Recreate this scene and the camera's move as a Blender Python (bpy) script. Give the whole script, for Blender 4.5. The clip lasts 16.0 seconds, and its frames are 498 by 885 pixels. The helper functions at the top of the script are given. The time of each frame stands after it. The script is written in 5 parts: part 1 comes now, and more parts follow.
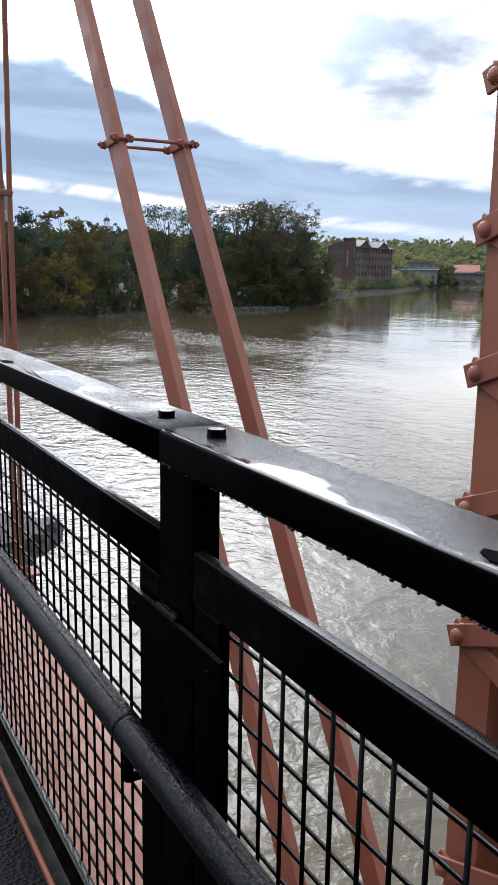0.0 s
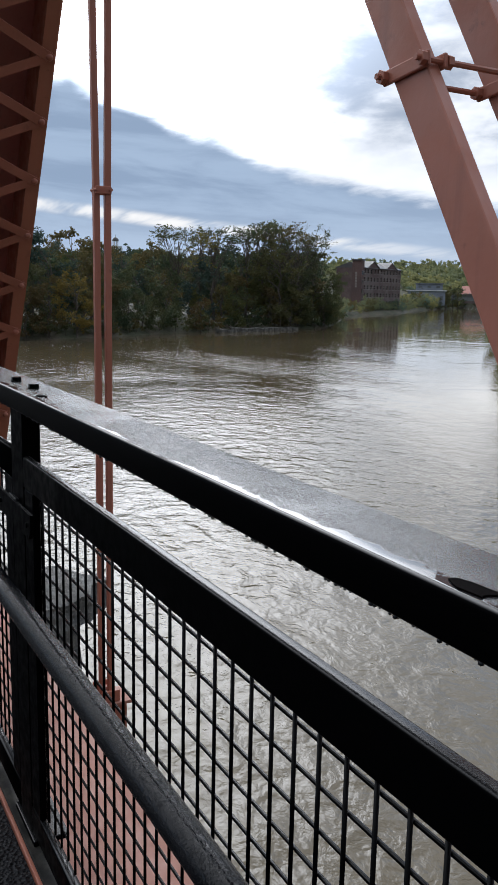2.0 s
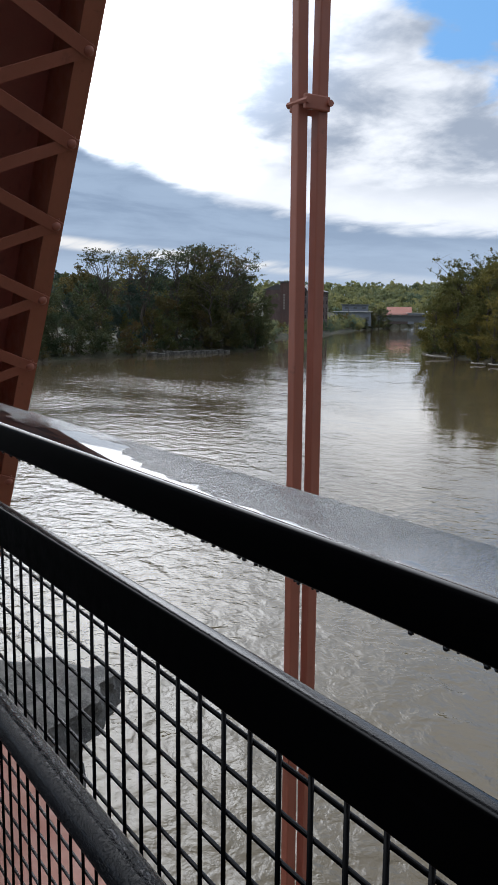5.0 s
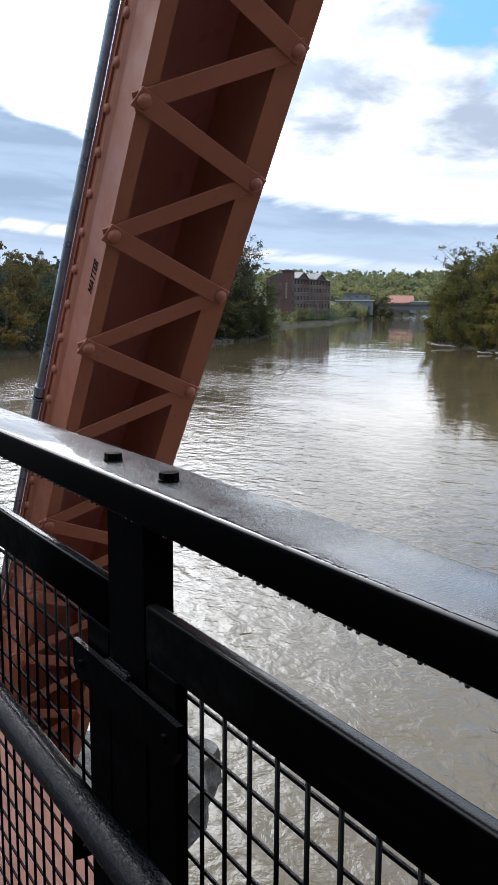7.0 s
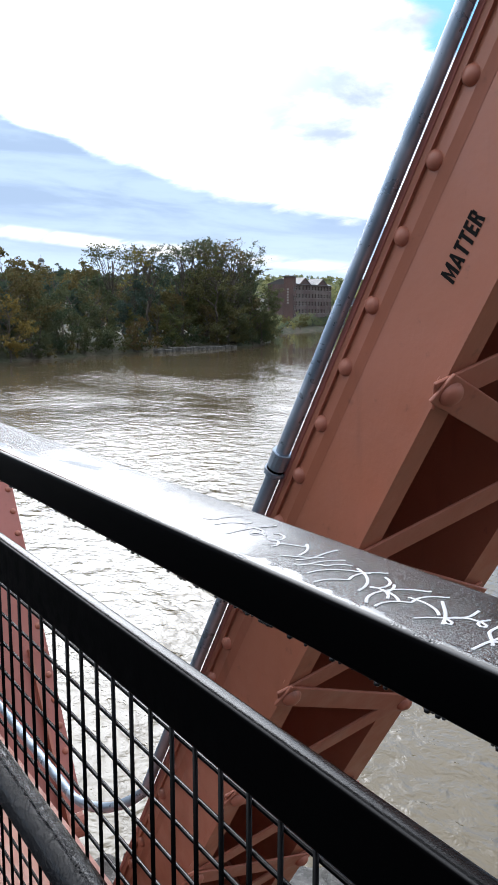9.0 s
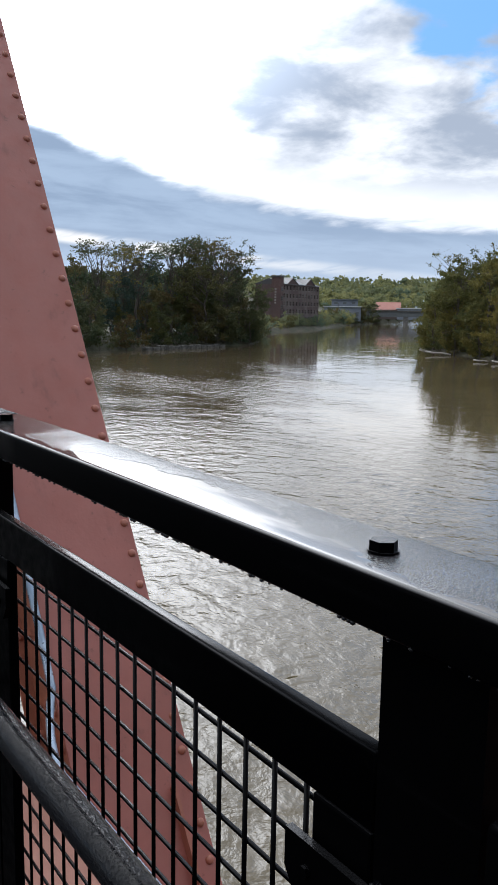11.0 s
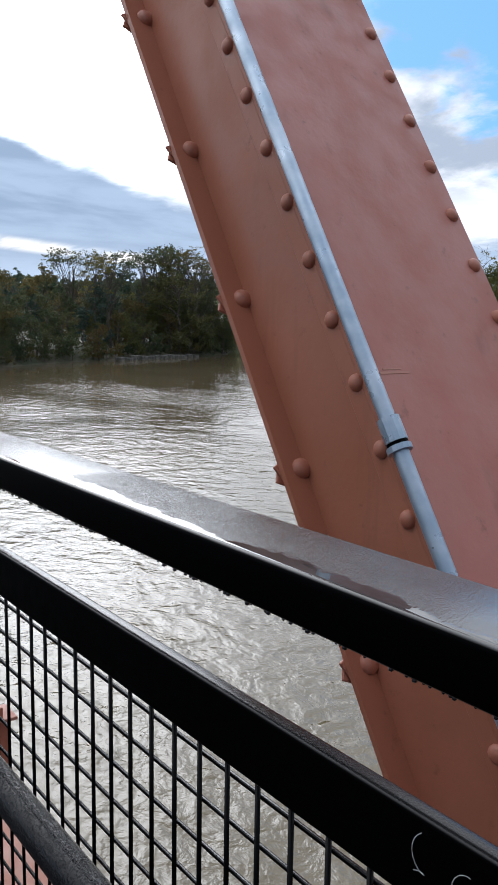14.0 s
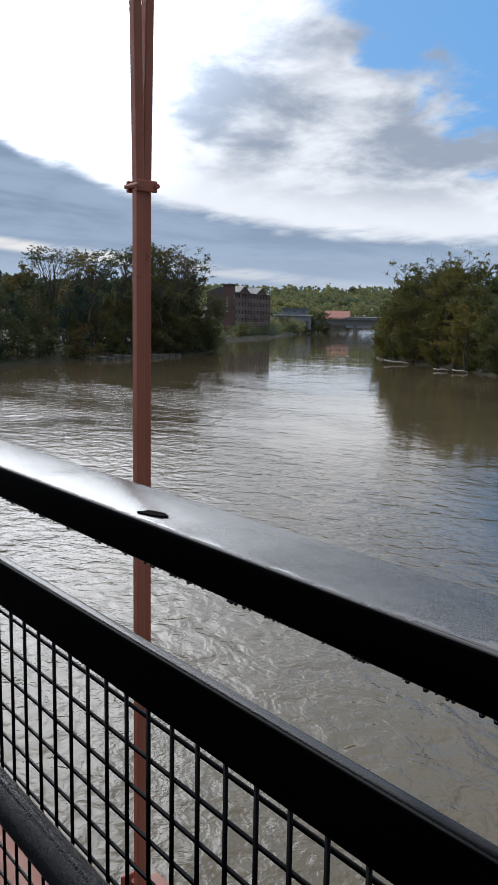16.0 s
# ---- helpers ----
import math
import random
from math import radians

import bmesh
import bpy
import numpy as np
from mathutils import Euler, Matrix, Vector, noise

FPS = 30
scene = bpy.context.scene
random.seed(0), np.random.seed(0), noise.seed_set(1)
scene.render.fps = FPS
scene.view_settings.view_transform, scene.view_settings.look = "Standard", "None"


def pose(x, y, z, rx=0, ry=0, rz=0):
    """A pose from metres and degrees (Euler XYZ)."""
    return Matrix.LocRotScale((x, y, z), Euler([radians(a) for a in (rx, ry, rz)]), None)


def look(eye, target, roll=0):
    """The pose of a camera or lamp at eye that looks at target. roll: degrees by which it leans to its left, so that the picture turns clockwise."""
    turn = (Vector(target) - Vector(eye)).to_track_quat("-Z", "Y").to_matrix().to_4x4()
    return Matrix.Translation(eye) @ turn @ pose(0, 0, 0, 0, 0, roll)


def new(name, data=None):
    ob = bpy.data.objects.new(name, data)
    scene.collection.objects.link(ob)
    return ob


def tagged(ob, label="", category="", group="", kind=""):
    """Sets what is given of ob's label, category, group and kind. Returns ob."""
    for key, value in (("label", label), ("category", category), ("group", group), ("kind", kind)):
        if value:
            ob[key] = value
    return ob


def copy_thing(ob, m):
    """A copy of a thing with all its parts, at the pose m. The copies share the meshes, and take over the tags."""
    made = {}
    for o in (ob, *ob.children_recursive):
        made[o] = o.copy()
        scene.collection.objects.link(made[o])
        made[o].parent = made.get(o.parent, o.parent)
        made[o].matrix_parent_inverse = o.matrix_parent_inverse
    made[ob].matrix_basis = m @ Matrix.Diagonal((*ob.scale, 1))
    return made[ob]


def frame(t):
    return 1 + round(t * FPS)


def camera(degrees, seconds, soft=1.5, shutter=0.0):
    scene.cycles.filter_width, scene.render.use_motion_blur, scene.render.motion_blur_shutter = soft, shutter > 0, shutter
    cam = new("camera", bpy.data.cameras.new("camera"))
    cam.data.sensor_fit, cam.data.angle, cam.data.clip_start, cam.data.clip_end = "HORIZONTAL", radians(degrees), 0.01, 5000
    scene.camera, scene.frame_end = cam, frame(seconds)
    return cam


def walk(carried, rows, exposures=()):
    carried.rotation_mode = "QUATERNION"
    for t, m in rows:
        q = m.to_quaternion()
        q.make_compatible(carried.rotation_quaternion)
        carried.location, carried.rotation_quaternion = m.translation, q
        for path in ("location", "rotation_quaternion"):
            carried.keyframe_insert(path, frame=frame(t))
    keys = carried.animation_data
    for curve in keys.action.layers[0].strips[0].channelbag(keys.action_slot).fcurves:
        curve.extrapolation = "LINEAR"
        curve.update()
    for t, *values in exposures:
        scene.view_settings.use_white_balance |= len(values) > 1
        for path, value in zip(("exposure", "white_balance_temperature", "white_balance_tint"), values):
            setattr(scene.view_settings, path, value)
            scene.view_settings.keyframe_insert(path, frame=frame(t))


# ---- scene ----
cam = camera(32.6, 16.0)
PATH = [
    (0.0, pose(1.076, -0.375, 1.283, 78.68, -0.89, 61.10)),
    (0.5, pose(0.736, -0.329, 1.293, 79.23, -0.98, 61.25)),
    (1.0, pose(0.404, -0.354, 1.276, 79.51, -1.38, 61.32)),
    (1.5, pose(0.040, -0.399, 1.285, 79.73, -1.50, 61.52)),
    (2.0, pose(-0.355, -0.373, 1.296, 79.99, -1.15, 61.56)),
    (2.5, pose(-0.705, -0.394, 1.306, 80.46, -0.89, 58.48)),
    (3.0, pose(-0.998, -0.382, 1.286, 80.57, -1.18, 56.80)),
    (3.5, pose(-1.298, -0.336, 1.301, 80.88, -1.26, 57.05)),
    (3.7, pose(-1.414, -0.346, 1.290, 81.05, -1.58, 56.80)),
    (5.8, pose(-2.772, -0.340, 1.246, 81.60, 0.04, 56.73)),
    (6.0, pose(-2.928, -0.331, 1.254, 81.00, -0.21, 56.61)),
    (6.5, pose(-3.323, -0.321, 1.274, 80.92, -1.42, 58.67)),
    (7.0, pose(-3.662, -0.360, 1.284, 80.82, -0.38, 56.74)),
    (7.5, pose(-4.001, -0.308, 1.280, 80.94, -0.21, 56.64)),
    (8.0, pose(-4.315, -0.308, 1.273, 80.86, -0.34, 56.81)),
    (8.5, pose(-4.671, -0.331, 1.279, 80.88, 0.46, 56.78)),
    (9.0, pose(-5.093, -0.300, 1.273, 81.21, -0.01, 56.73)),
    (9.5, pose(-5.476, -0.379, 1.279, 81.48, -0.92, 56.23)),
    (9.7, pose(-5.626, -0.396, 1.276, 81.31, -0.74, 56.26)),
    (11.8, pose(-7.109, -0.345, 1.268, 81.46, -1.03, 55.26)),
    (12.0, pose(-7.259, -0.362, 1.272, 81.71, -0.81, 55.02)),
    (12.5, pose(-7.644, -0.373, 1.255, 81.55, -0.76, 53.39)),
    (13.0, pose(-8.053, -0.374, 1.266, 81.73, -0.89, 54.74)),
    (13.5, pose(-8.424, -0.384, 1.275, 81.75, -0.69, 53.75)),
    (14.0, pose(-8.771, -0.358, 1.272, 81.83, -0.88, 53.67)),
    (14.5, pose(-9.132, -0.352, 1.263, 81.84, -0.92, 53.83)),
    (15.0, pose(-9.491, -0.358, 1.273, 81.81, -1.12, 52.23)),
    (15.5, pose(-9.852, -0.330, 1.279, 81.82, -1.31, 52.28)),
    (16.0, pose(-10.203, -0.381, 1.283, 81.79, -0.98, 52.26)),

]
EXPOSURES = [(0.0, 0.18), (0.5, 0.02), (1.5, -0.16), (3.5, -0.34), (5.8, -0.16), (7.0, 0.22), (8.0, 0.56), (9.0, 0.55), (9.5, 0.0), (9.7, -0.04), (11.8, -0.08), (12.5, -0.06), (13.5, -0.14), (14.0, 0.09), (15.0, 0.02), (15.5, -0.10), (16.0, -0.44)]
walk(cam, PATH, EXPOSURES)

# ---- sky and sun ----
world = bpy.data.worlds.new("overcast_sky")
scene.world = world
world.use_nodes = True
WT = world.node_tree
SUN_AZ, SUN_EL = radians(71), radians(28)


class Graph:
    """Short hand for node trees."""

    def __init__(self, tree):
        self.tree = tree

    def node(self, kind, **values):
        n = self.tree.nodes.new(kind)
        for k, v in values.items():
            n.inputs[k.replace("_", " ")].default_value = v
        return n

    def put(self, socket, v):
        if isinstance(v, bpy.types.NodeSocket):
            self.tree.links.new(v, socket)
        else:
            socket.default_value = v

    def math(self, op, a, b=0.0, c=0.0, clamp=False):
        n = self.tree.nodes.new("ShaderNodeMath")
        n.operation, n.use_clamp = op, clamp
        for s, v in zip(n.inputs, (a, b, c)):
            self.put(s, v)
        return n.outputs[0]

    def ramp(self, v, lo, hi, a=0.0, b=1.0):
        n = self.tree.nodes.new("ShaderNodeMapRange")
        n.interpolation_type = "SMOOTHSTEP"
        for s, x in zip(n.inputs, (v, lo, hi, a, b)):
            self.put(s, x)
        return n.outputs[0]

    def noise(self, vector, scale, detail=4.0, rough=0.55, distort=0.0):
        n = self.tree.nodes.new("ShaderNodeTexNoise")
        self.put(n.inputs["Vector"], vector)
        for k, v in (("Scale", scale), ("Detail", detail), ("Roughness", rough), ("Distortion", distort)):
            n.inputs[k].default_value = v
        return n.outputs[0]

    def stretch(self, vector, sx, sy, sz, rz=0.0):
        n = self.tree.nodes.new("ShaderNodeMapping")
        self.put(n.inputs["Vector"], vector)
        n.inputs["Scale"].default_value = (sx, sy, sz)
        n.inputs["Rotation"].default_value = (0, 0, rz)
        return n.outputs[0]

    def mix(self, f, a, b, blend="MIX"):
        n = self.tree.nodes.new("ShaderNodeMix")
        n.data_type, n.blend_type = "RGBA", blend
        self.put(n.inputs[0], f)
        self.put(n.inputs[6], a if isinstance(a, bpy.types.NodeSocket) else (*a, 1))
        self.put(n.inputs[7], b if isinstance(b, bpy.types.NodeSocket) else (*b, 1))
        return n.outputs[2]

    def bump(self, height, strength, distance, normal=None):
        n = self.tree.nodes.new("ShaderNodeBump")
        n.inputs["Strength"].default_value, n.inputs["Distance"].default_value = strength, distance
        self.put(n.inputs["Height"], height)
        if normal is not None:
            self.put(n.inputs["Normal"], normal)
        return n.outputs[0]


W = Graph(WT)
clear = WT.nodes.new("ShaderNodeTexSky")
clear.sky_type, clear.sun_disc = "NISHITA", False
clear.sun_elevation, clear.sun_rotation = SUN_EL, -SUN_AZ
clear.air_density, clear.dust_density = 1.0, 0.6
ray = WT.nodes.new("ShaderNodeTexCoord").outputs["Generated"]
parts_ = WT.nodes.new("ShaderNodeSeparateXYZ")
WT.links.new(ray, parts_.inputs[0])
dx, dy, dz = parts_.outputs
az = W.math("ARCTAN2", W.math("MULTIPLY", dx, -1.0), dy)          # 0 across the river, growing upstream
el = W.math("ARCSINE", dz)
# clouds lie on a high sheet, so their pattern crowds towards the horizon
lift = W.math("ADD", W.math("MAXIMUM", dz, 0.0), 0.15)
sheet = WT.nodes.new("ShaderNodeCombineXYZ")
WT.links.new(W.math("DIVIDE", dx, lift), sheet.inputs[0])
WT.links.new(W.math("DIVIDE", dy, lift), sheet.inputs[1])
flat = sheet.outputs[0]
big = W.noise(flat, 0.55, 5.0, 0.55, 0.3)
fine = W.noise(flat, 4.4, 6.0, 0.55, 0.25)
streak = W.noise(W.stretch(flat, 0.5, 1.6, 1.0, radians(-40)), 1.1, 5.0, 0.6, 0.2)
# the low bank of grey stratus, higher towards the upstream side
edge = W.math("ADD", W.math("MULTIPLY", W.math("MINIMUM", W.math("POWER", W.math("ABSOLUTE", W.math("SUBTRACT", az, 0.674)), 2.0), 0.36), 0.355), 0.093)
edge = W.math("ADD", edge, W.math("MULTIPLY", W.math("SUBTRACT", streak, 0.5), 0.028))
bank = W.ramp(W.math("SUBTRACT", el, W.math("ADD", edge, W.math("MULTIPLY", W.math("SUBTRACT", fine, 0.5), 0.030))), -0.012, 0.008, 1.0, 0.0)
# broken cloud above it, bright round the hidden sun, with one opening of blue away from it
side = W.ramp(az, 0.90, 1.13, 0.0, 1.0)
high = W.math("ADD", W.math("MAXIMUM", dz, 0.0), 0.32)
puffs = WT.nodes.new("ShaderNodeCombineXYZ")
WT.links.new(W.math("DIVIDE", dx, high), puffs.inputs[0])
WT.links.new(W.math("DIVIDE", dy, high), puffs.inputs[1])
thick = W.math("ADD", W.noise(puffs.outputs[0], 4.3, 8.0, 0.55, 0.25), W.math("MULTIPLY", W.math("SUBTRACT", fine, 0.5), 0.50))
shade = W.ramp(W.math("SUBTRACT", thick, W.math("MULTIPLY", side, 0.22)), 0.28, 0.64)
shade = W.math("MULTIPLY", shade, W.ramp(W.math("SUBTRACT", el, edge), 0.010, 0.080, 0.08, 1.0))
white = W.mix(shade, (1.14, 1.15, 1.14), (0.44, 0.50, 0.58))
hole = W.math("SUBTRACT", el, W.math("ADD", W.math("MULTIPLY", W.math("SUBTRACT", az, 0.674), 0.72), 0.212))
hole = W.math("ADD", hole, W.math("MULTIPLY", W.math("SUBTRACT", W.math("ADD", W.math("MULTIPLY", big, 0.5), W.math("MULTIPLY", fine, 0.5)), 0.5), -0.42))
rift = W.math("SQRT", W.math("ADD", W.math("POWER", W.math("SUBTRACT", az, 0.765), 2.0), W.math("POWER", W.math("SUBTRACT", el, 0.292), 2.0)))
hole = W.math("ADD", hole, W.ramp(rift, 0.010, 0.060, 0.055, 0.0))
hole = W.math("MULTIPLY", W.ramp(hole, -0.010, 0.040), W.ramp(el, 0.37, 0.48, 1.0, 0.0))
hole = W.math("MULTIPLY", hole, W.math("MULTIPLY", W.ramp(az, 0.15, 0.40), W.ramp(az, 0.84, 0.92, 1.0, 0.0)))
blue = W.mix(1.0, clear.outputs[0], (0.08, 0.10, 0.15), "MULTIPLY")
blue = W.mix(0.8, blue, (0.22, 0.52, 0.86))
slit = W.math("MULTIPLY", W.ramp(streak, 0.60, 0.68), W.math("MULTIPLY", side, W.ramp(el, 0.33, 0.40, 1.0, 0.0)))
white = W.mix(W.math("MULTIPLY", slit, 0.7), white, (0.62, 0.98, 1.12))
upper = W.mix(hole, white, blue)
band = WT.nodes.new("ShaderNodeCombineXYZ")
WT.links.new(az, band.inputs[0])
WT.links.new(W.math("MULTIPLY", W.math("SUBTRACT", el, W.math("MULTIPLY", az, 0.06)), 6.0), band.inputs[1])
low = W.mix(W.ramp(W.noise(band.outputs[0], 5.5, 7.0, 0.58, 0.3), 0.38, 0.64), (0.325, 0.420, 0.545), (0.435, 0.545, 0.675))
low = W.mix(W.ramp(el, 0.0, 0.12, 0.85, 0.0), low, (0.58, 0.68, 0.79))
gap = W.math("MULTIPLY", W.ramp(W.math("ABSOLUTE", W.math("SUBTRACT", el, W.math("ADD", W.math("MULTIPLY", W.math("SUBTRACT", az, 0.9), 0.10), 0.050))), 0.002, 0.010, 1.0, 0.0), W.ramp(streak, 0.40, 0.55))
low = W.mix(W.math("MULTIPLY", gap, W.ramp(az, 0.8, 1.1, 0.25, 1.0)), low, (1.10, 1.06, 0.98))
total = W.mix(bank, upper, low)
below = W.ramp(el, -0.03, 0.0, 1.0, 0.0)
total = W.mix(below, total, (0.16, 0.16, 0.14))
# brightest round the hidden sun, dimmer on the side away from it, and a little blue all over
toward = WT.nodes.new("ShaderNodeVectorMath")
toward.operation = "DOT_PRODUCT"
WT.links.new(ray, toward.inputs[0])
toward.inputs[1].default_value = (-math.sin(SUN_AZ) * math.cos(SUN_EL), math.cos(SUN_AZ) * math.cos(SUN_EL), math.sin(SUN_EL))
dim = W.ramp(toward.outputs["Value"], -0.5, 0.6, 0.50, 1.0)
glow = W.math("ADD", W.math("MULTIPLY", W.ramp(toward.outputs["Value"], 0.905, 1.0), 2.3), W.math("MULTIPLY", W.ramp(toward.outputs["Value"], 0.955, 1.0), 1.6))
glow = W.math("MULTIPLY", glow, W.math("SUBTRACT", 1.0, bank))
dim = W.math("ADD", W.math("MULTIPLY", dim, W.ramp(el, 0.34, 0.75, 1.0, 1.65)), glow)
tint = WT.nodes.new("ShaderNodeCombineColor")
for s_, k_ in zip(tint.inputs, (0.96, 1.0, 1.095)):
    WT.links.new(W.math("MULTIPLY", dim, k_), s_)
total = W.mix(1.0, total, tint.outputs[0], "MULTIPLY")
WT.links.new(total, WT.nodes["Background"].inputs[0])
WT.nodes["Background"].inputs[1].default_value = 1.08

sun = new("sun", bpy.data.lights.new("sun", "SUN"))
sun.data.energy, sun.data.angle, sun.data.color = 0.55, radians(70), (1.0, 0.94, 0.86)
sun_dir = Vector((-math.sin(SUN_AZ) * math.cos(SUN_EL), math.cos(SUN_AZ) * math.cos(SUN_EL), math.sin(SUN_EL)))
sun.matrix_world = look(sun_dir * 50, (0, 0, 0))


# ---- materials ----
def material(name, base, rough=0.6, metal=0.0, specular=0.5):
    m = bpy.data.materials.new(name)
    m.use_nodes = True
    b = m.node_tree.nodes["Principled BSDF"]
    b.inputs["Base Color"].default_value = (*base, 1)
    b.inputs["Roughness"].default_value, b.inputs["Metallic"].default_value = rough, metal
    b.inputs["Specular IOR Level"].default_value = specular
    return m, Graph(m.node_tree), b


def where(g, kind="Object"):
    return g.tree.nodes.new("ShaderNodeTexCoord").outputs[kind]


def per_object(g):
    return g.tree.nodes.new("ShaderNodeObjectInfo").outputs["Random"]


def per_island(g):
    return g.tree.nodes.new("ShaderNodeNewGeometry").outputs["Random Per Island"]


def place(g):
    return g.tree.nodes.new("ShaderNodeNewGeometry").outputs["Position"]


def red_paint(name, a, b_, dirt, rough=0.45):
    m, g, b = material(name, a, rough)
    p = place(g)
    patch = g.ramp(g.noise(p, 2.2, 5, 0.6), 0.35, 0.7)
    c = g.mix(patch, a, b_)
    spots = g.ramp(g.noise(p, 26.0, 4, 0.65), 0.62, 0.74)
    c = g.mix(g.math("MULTIPLY", spots, 0.5), c, dirt)
    runs = g.ramp(g.noise(g.stretch(p, 9, 9, 0.8), 1.6, 4, 0.6), 0.58, 0.75)
    c = g.mix(g.math("MULTIPLY", runs, 0.35), c, dirt)
    g.put(b.inputs["Base Color"], c)
    g.put(b.inputs["Roughness"], g.ramp(g.noise(p, 14, 3), 0.3, 0.7, rough - 0.1, rough + 0.15))
    g.put(b.inputs["Normal"], g.bump(g.noise(p, 60, 3), 0.25, 0.002, g.bump(g.noise(p, 9, 2), 0.2, 0.004)))
    return m


RED = red_paint("red_oxide_paint", (0.33, 0.115, 0.071), (0.39, 0.14, 0.092), (0.14, 0.058, 0.04))
RED_COVER = red_paint("red_oxide_paint_on_covers", (0.325, 0.110, 0.083), (0.385, 0.136, 0.108), (0.14, 0.058, 0.043))
RED_WEB = red_paint("red_oxide_paint_on_webs", (0.33, 0.118, 0.068), (0.38, 0.135, 0.082), (0.17, 0.070, 0.042), 0.4)
LEDGE = red_paint("faded_red_paint", (0.34, 0.142, 0.100), (0.43, 0.20, 0.148), (0.20, 0.10, 0.075), 0.6)


def black_paint(name, wet):
    m, g, b = material(name, (0.0012, 0.0012, 0.0014), 0.3, 0.0, 0.013)
    p = place(g)
    worn = g.ramp(g.noise(p, 70, 4, 0.7), 0.66, 0.76)
    streaks = g.ramp(g.noise(g.stretch(p, 2.5, 30, 30), 1.5, 4, 0.6), 0.6, 0.75)
    c = g.mix(g.math("MULTIPLY", worn, 0.25), (0.0010, 0.0010, 0.0012), (0.008, 0.008, 0.009))
    c = g.mix(g.math("MULTIPLY", streaks, 0.2), c, (0.008, 0.008, 0.009))
    grain = g.ramp(g.noise(p, 620 if wet else 420, 2, 0.5), 0.35, 0.70)
    beads = g.tree.nodes.new("ShaderNodeTexVoronoi")
    g.put(beads.inputs["Vector"], p)
    beads.inputs["Scale"].default_value = 240.0
    round_drop = g.math("MULTIPLY", g.ramp(beads.outputs["Distance"], 0.06, 0.30, 1.0, 0.0), g.ramp(g.noise(p, 45, 2, 0.5), 0.54, 0.60))
    drop = g.math("ADD", g.math("MULTIPLY", grain, 0.55), round_drop)
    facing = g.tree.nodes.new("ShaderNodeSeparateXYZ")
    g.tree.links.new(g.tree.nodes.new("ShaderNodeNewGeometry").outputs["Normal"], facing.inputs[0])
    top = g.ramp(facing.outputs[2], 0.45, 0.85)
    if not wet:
        # upward faces greyer: the sky's sheen painted into the base colour
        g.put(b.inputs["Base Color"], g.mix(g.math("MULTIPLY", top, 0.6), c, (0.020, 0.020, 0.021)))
        g.put(b.inputs["Roughness"], g.ramp(g.noise(p, 40, 4), 0.3, 0.7, 0.28, 0.45))
        height = g.math("ADD", g.math("MULTIPLY", g.noise(p, 130, 3), 0.2), g.math("MULTIPLY", drop, top))
        g.put(b.inputs["Normal"], g.bump(height, 0.6, 0.0014))
        g.put(b.inputs["Coat Weight"], top)
        b.inputs["Coat Roughness"].default_value = 0.25
        b.inputs["Coat IOR"].default_value = 1.35
        return m
    # mottled grey on top imitates sky light scattered by the wet surface
    top_sheen = g.mix(g.ramp(g.noise(g.stretch(p, 1, 3, 1), 9, 5, 0.65), 0.35, 0.65), (0.020, 0.020, 0.021), (0.050, 0.050, 0.052))
    g.put(b.inputs["Base Color"], g.mix(g.math("MULTIPLY", top, 0.9), c, top_sheen))
    # standing water lies along the inner edge, in places over most of the width; the rest is beaded
    xyz = g.tree.nodes.new("ShaderNodeSeparateXYZ")
    g.put(xyz.inputs[0], p)
    across = g.math("DIVIDE", g.math("SUBTRACT", xyz.outputs[1], 0.047), 0.098)
    reach = g.ramp(g.noise(g.stretch(p, 1, 0.05, 1), 1.7, 3, 0.5), 0.44, 0.70, 0.06, 0.70)
    # little of it stays on the last stretch of the rail
    reach = g.math("MULTIPLY", reach, g.ramp(xyz.outputs[0], -9.6, -8.6, 0.35, 1.0))
    ragged = g.math("MULTIPLY", g.math("SUBTRACT", g.noise(g.stretch(p, 1, 1.6, 1), 26, 4, 0.6), 0.5), 0.42)
    film = g.ramp(g.math("SUBTRACT", g.math("ADD", across, ragged), reach), -0.03, 0.03, 1.0, 0.0)
    beaded = g.math("MULTIPLY", g.math("SUBTRACT", 1.0, film), top)
    fields = g.ramp(g.noise(g.stretch(p, 1, 0.6, 1), 2.3, 3, 0.55), 0.40, 0.58, 0.12, 1.0)
    height = g.math("MULTIPLY", drop, g.math("MULTIPLY", beaded, fields))
    height = g.math("ADD", height, g.math("MULTIPLY", g.noise(g.stretch(p, 1, 2, 1), 14, 3, 0.5), g.math("MULTIPLY", top, 0.12)))
    height = g.math("ADD", height, g.math("MULTIPLY", g.math("MULTIPLY", film, top), 0.30))
    bumped = g.bump(height, 1.0, 0.0010)
    g.put(b.inputs["Normal"], bumped)
    g.put(b.inputs["Roughness"], g.ramp(top, 0.0, 1.0, 0.3, 0.12))
    g.put(b.inputs["Coat Weight"], top)
    b.inputs["Coat IOR"].default_value = 1.72
    g.put(b.inputs["Coat Roughness"], g.math("ADD", g.math("MULTIPLY", beaded, 0.16), 0.025))
    g.put(b.inputs["Coat Normal"], bumped)
    return m


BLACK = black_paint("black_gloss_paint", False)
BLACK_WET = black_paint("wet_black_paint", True)

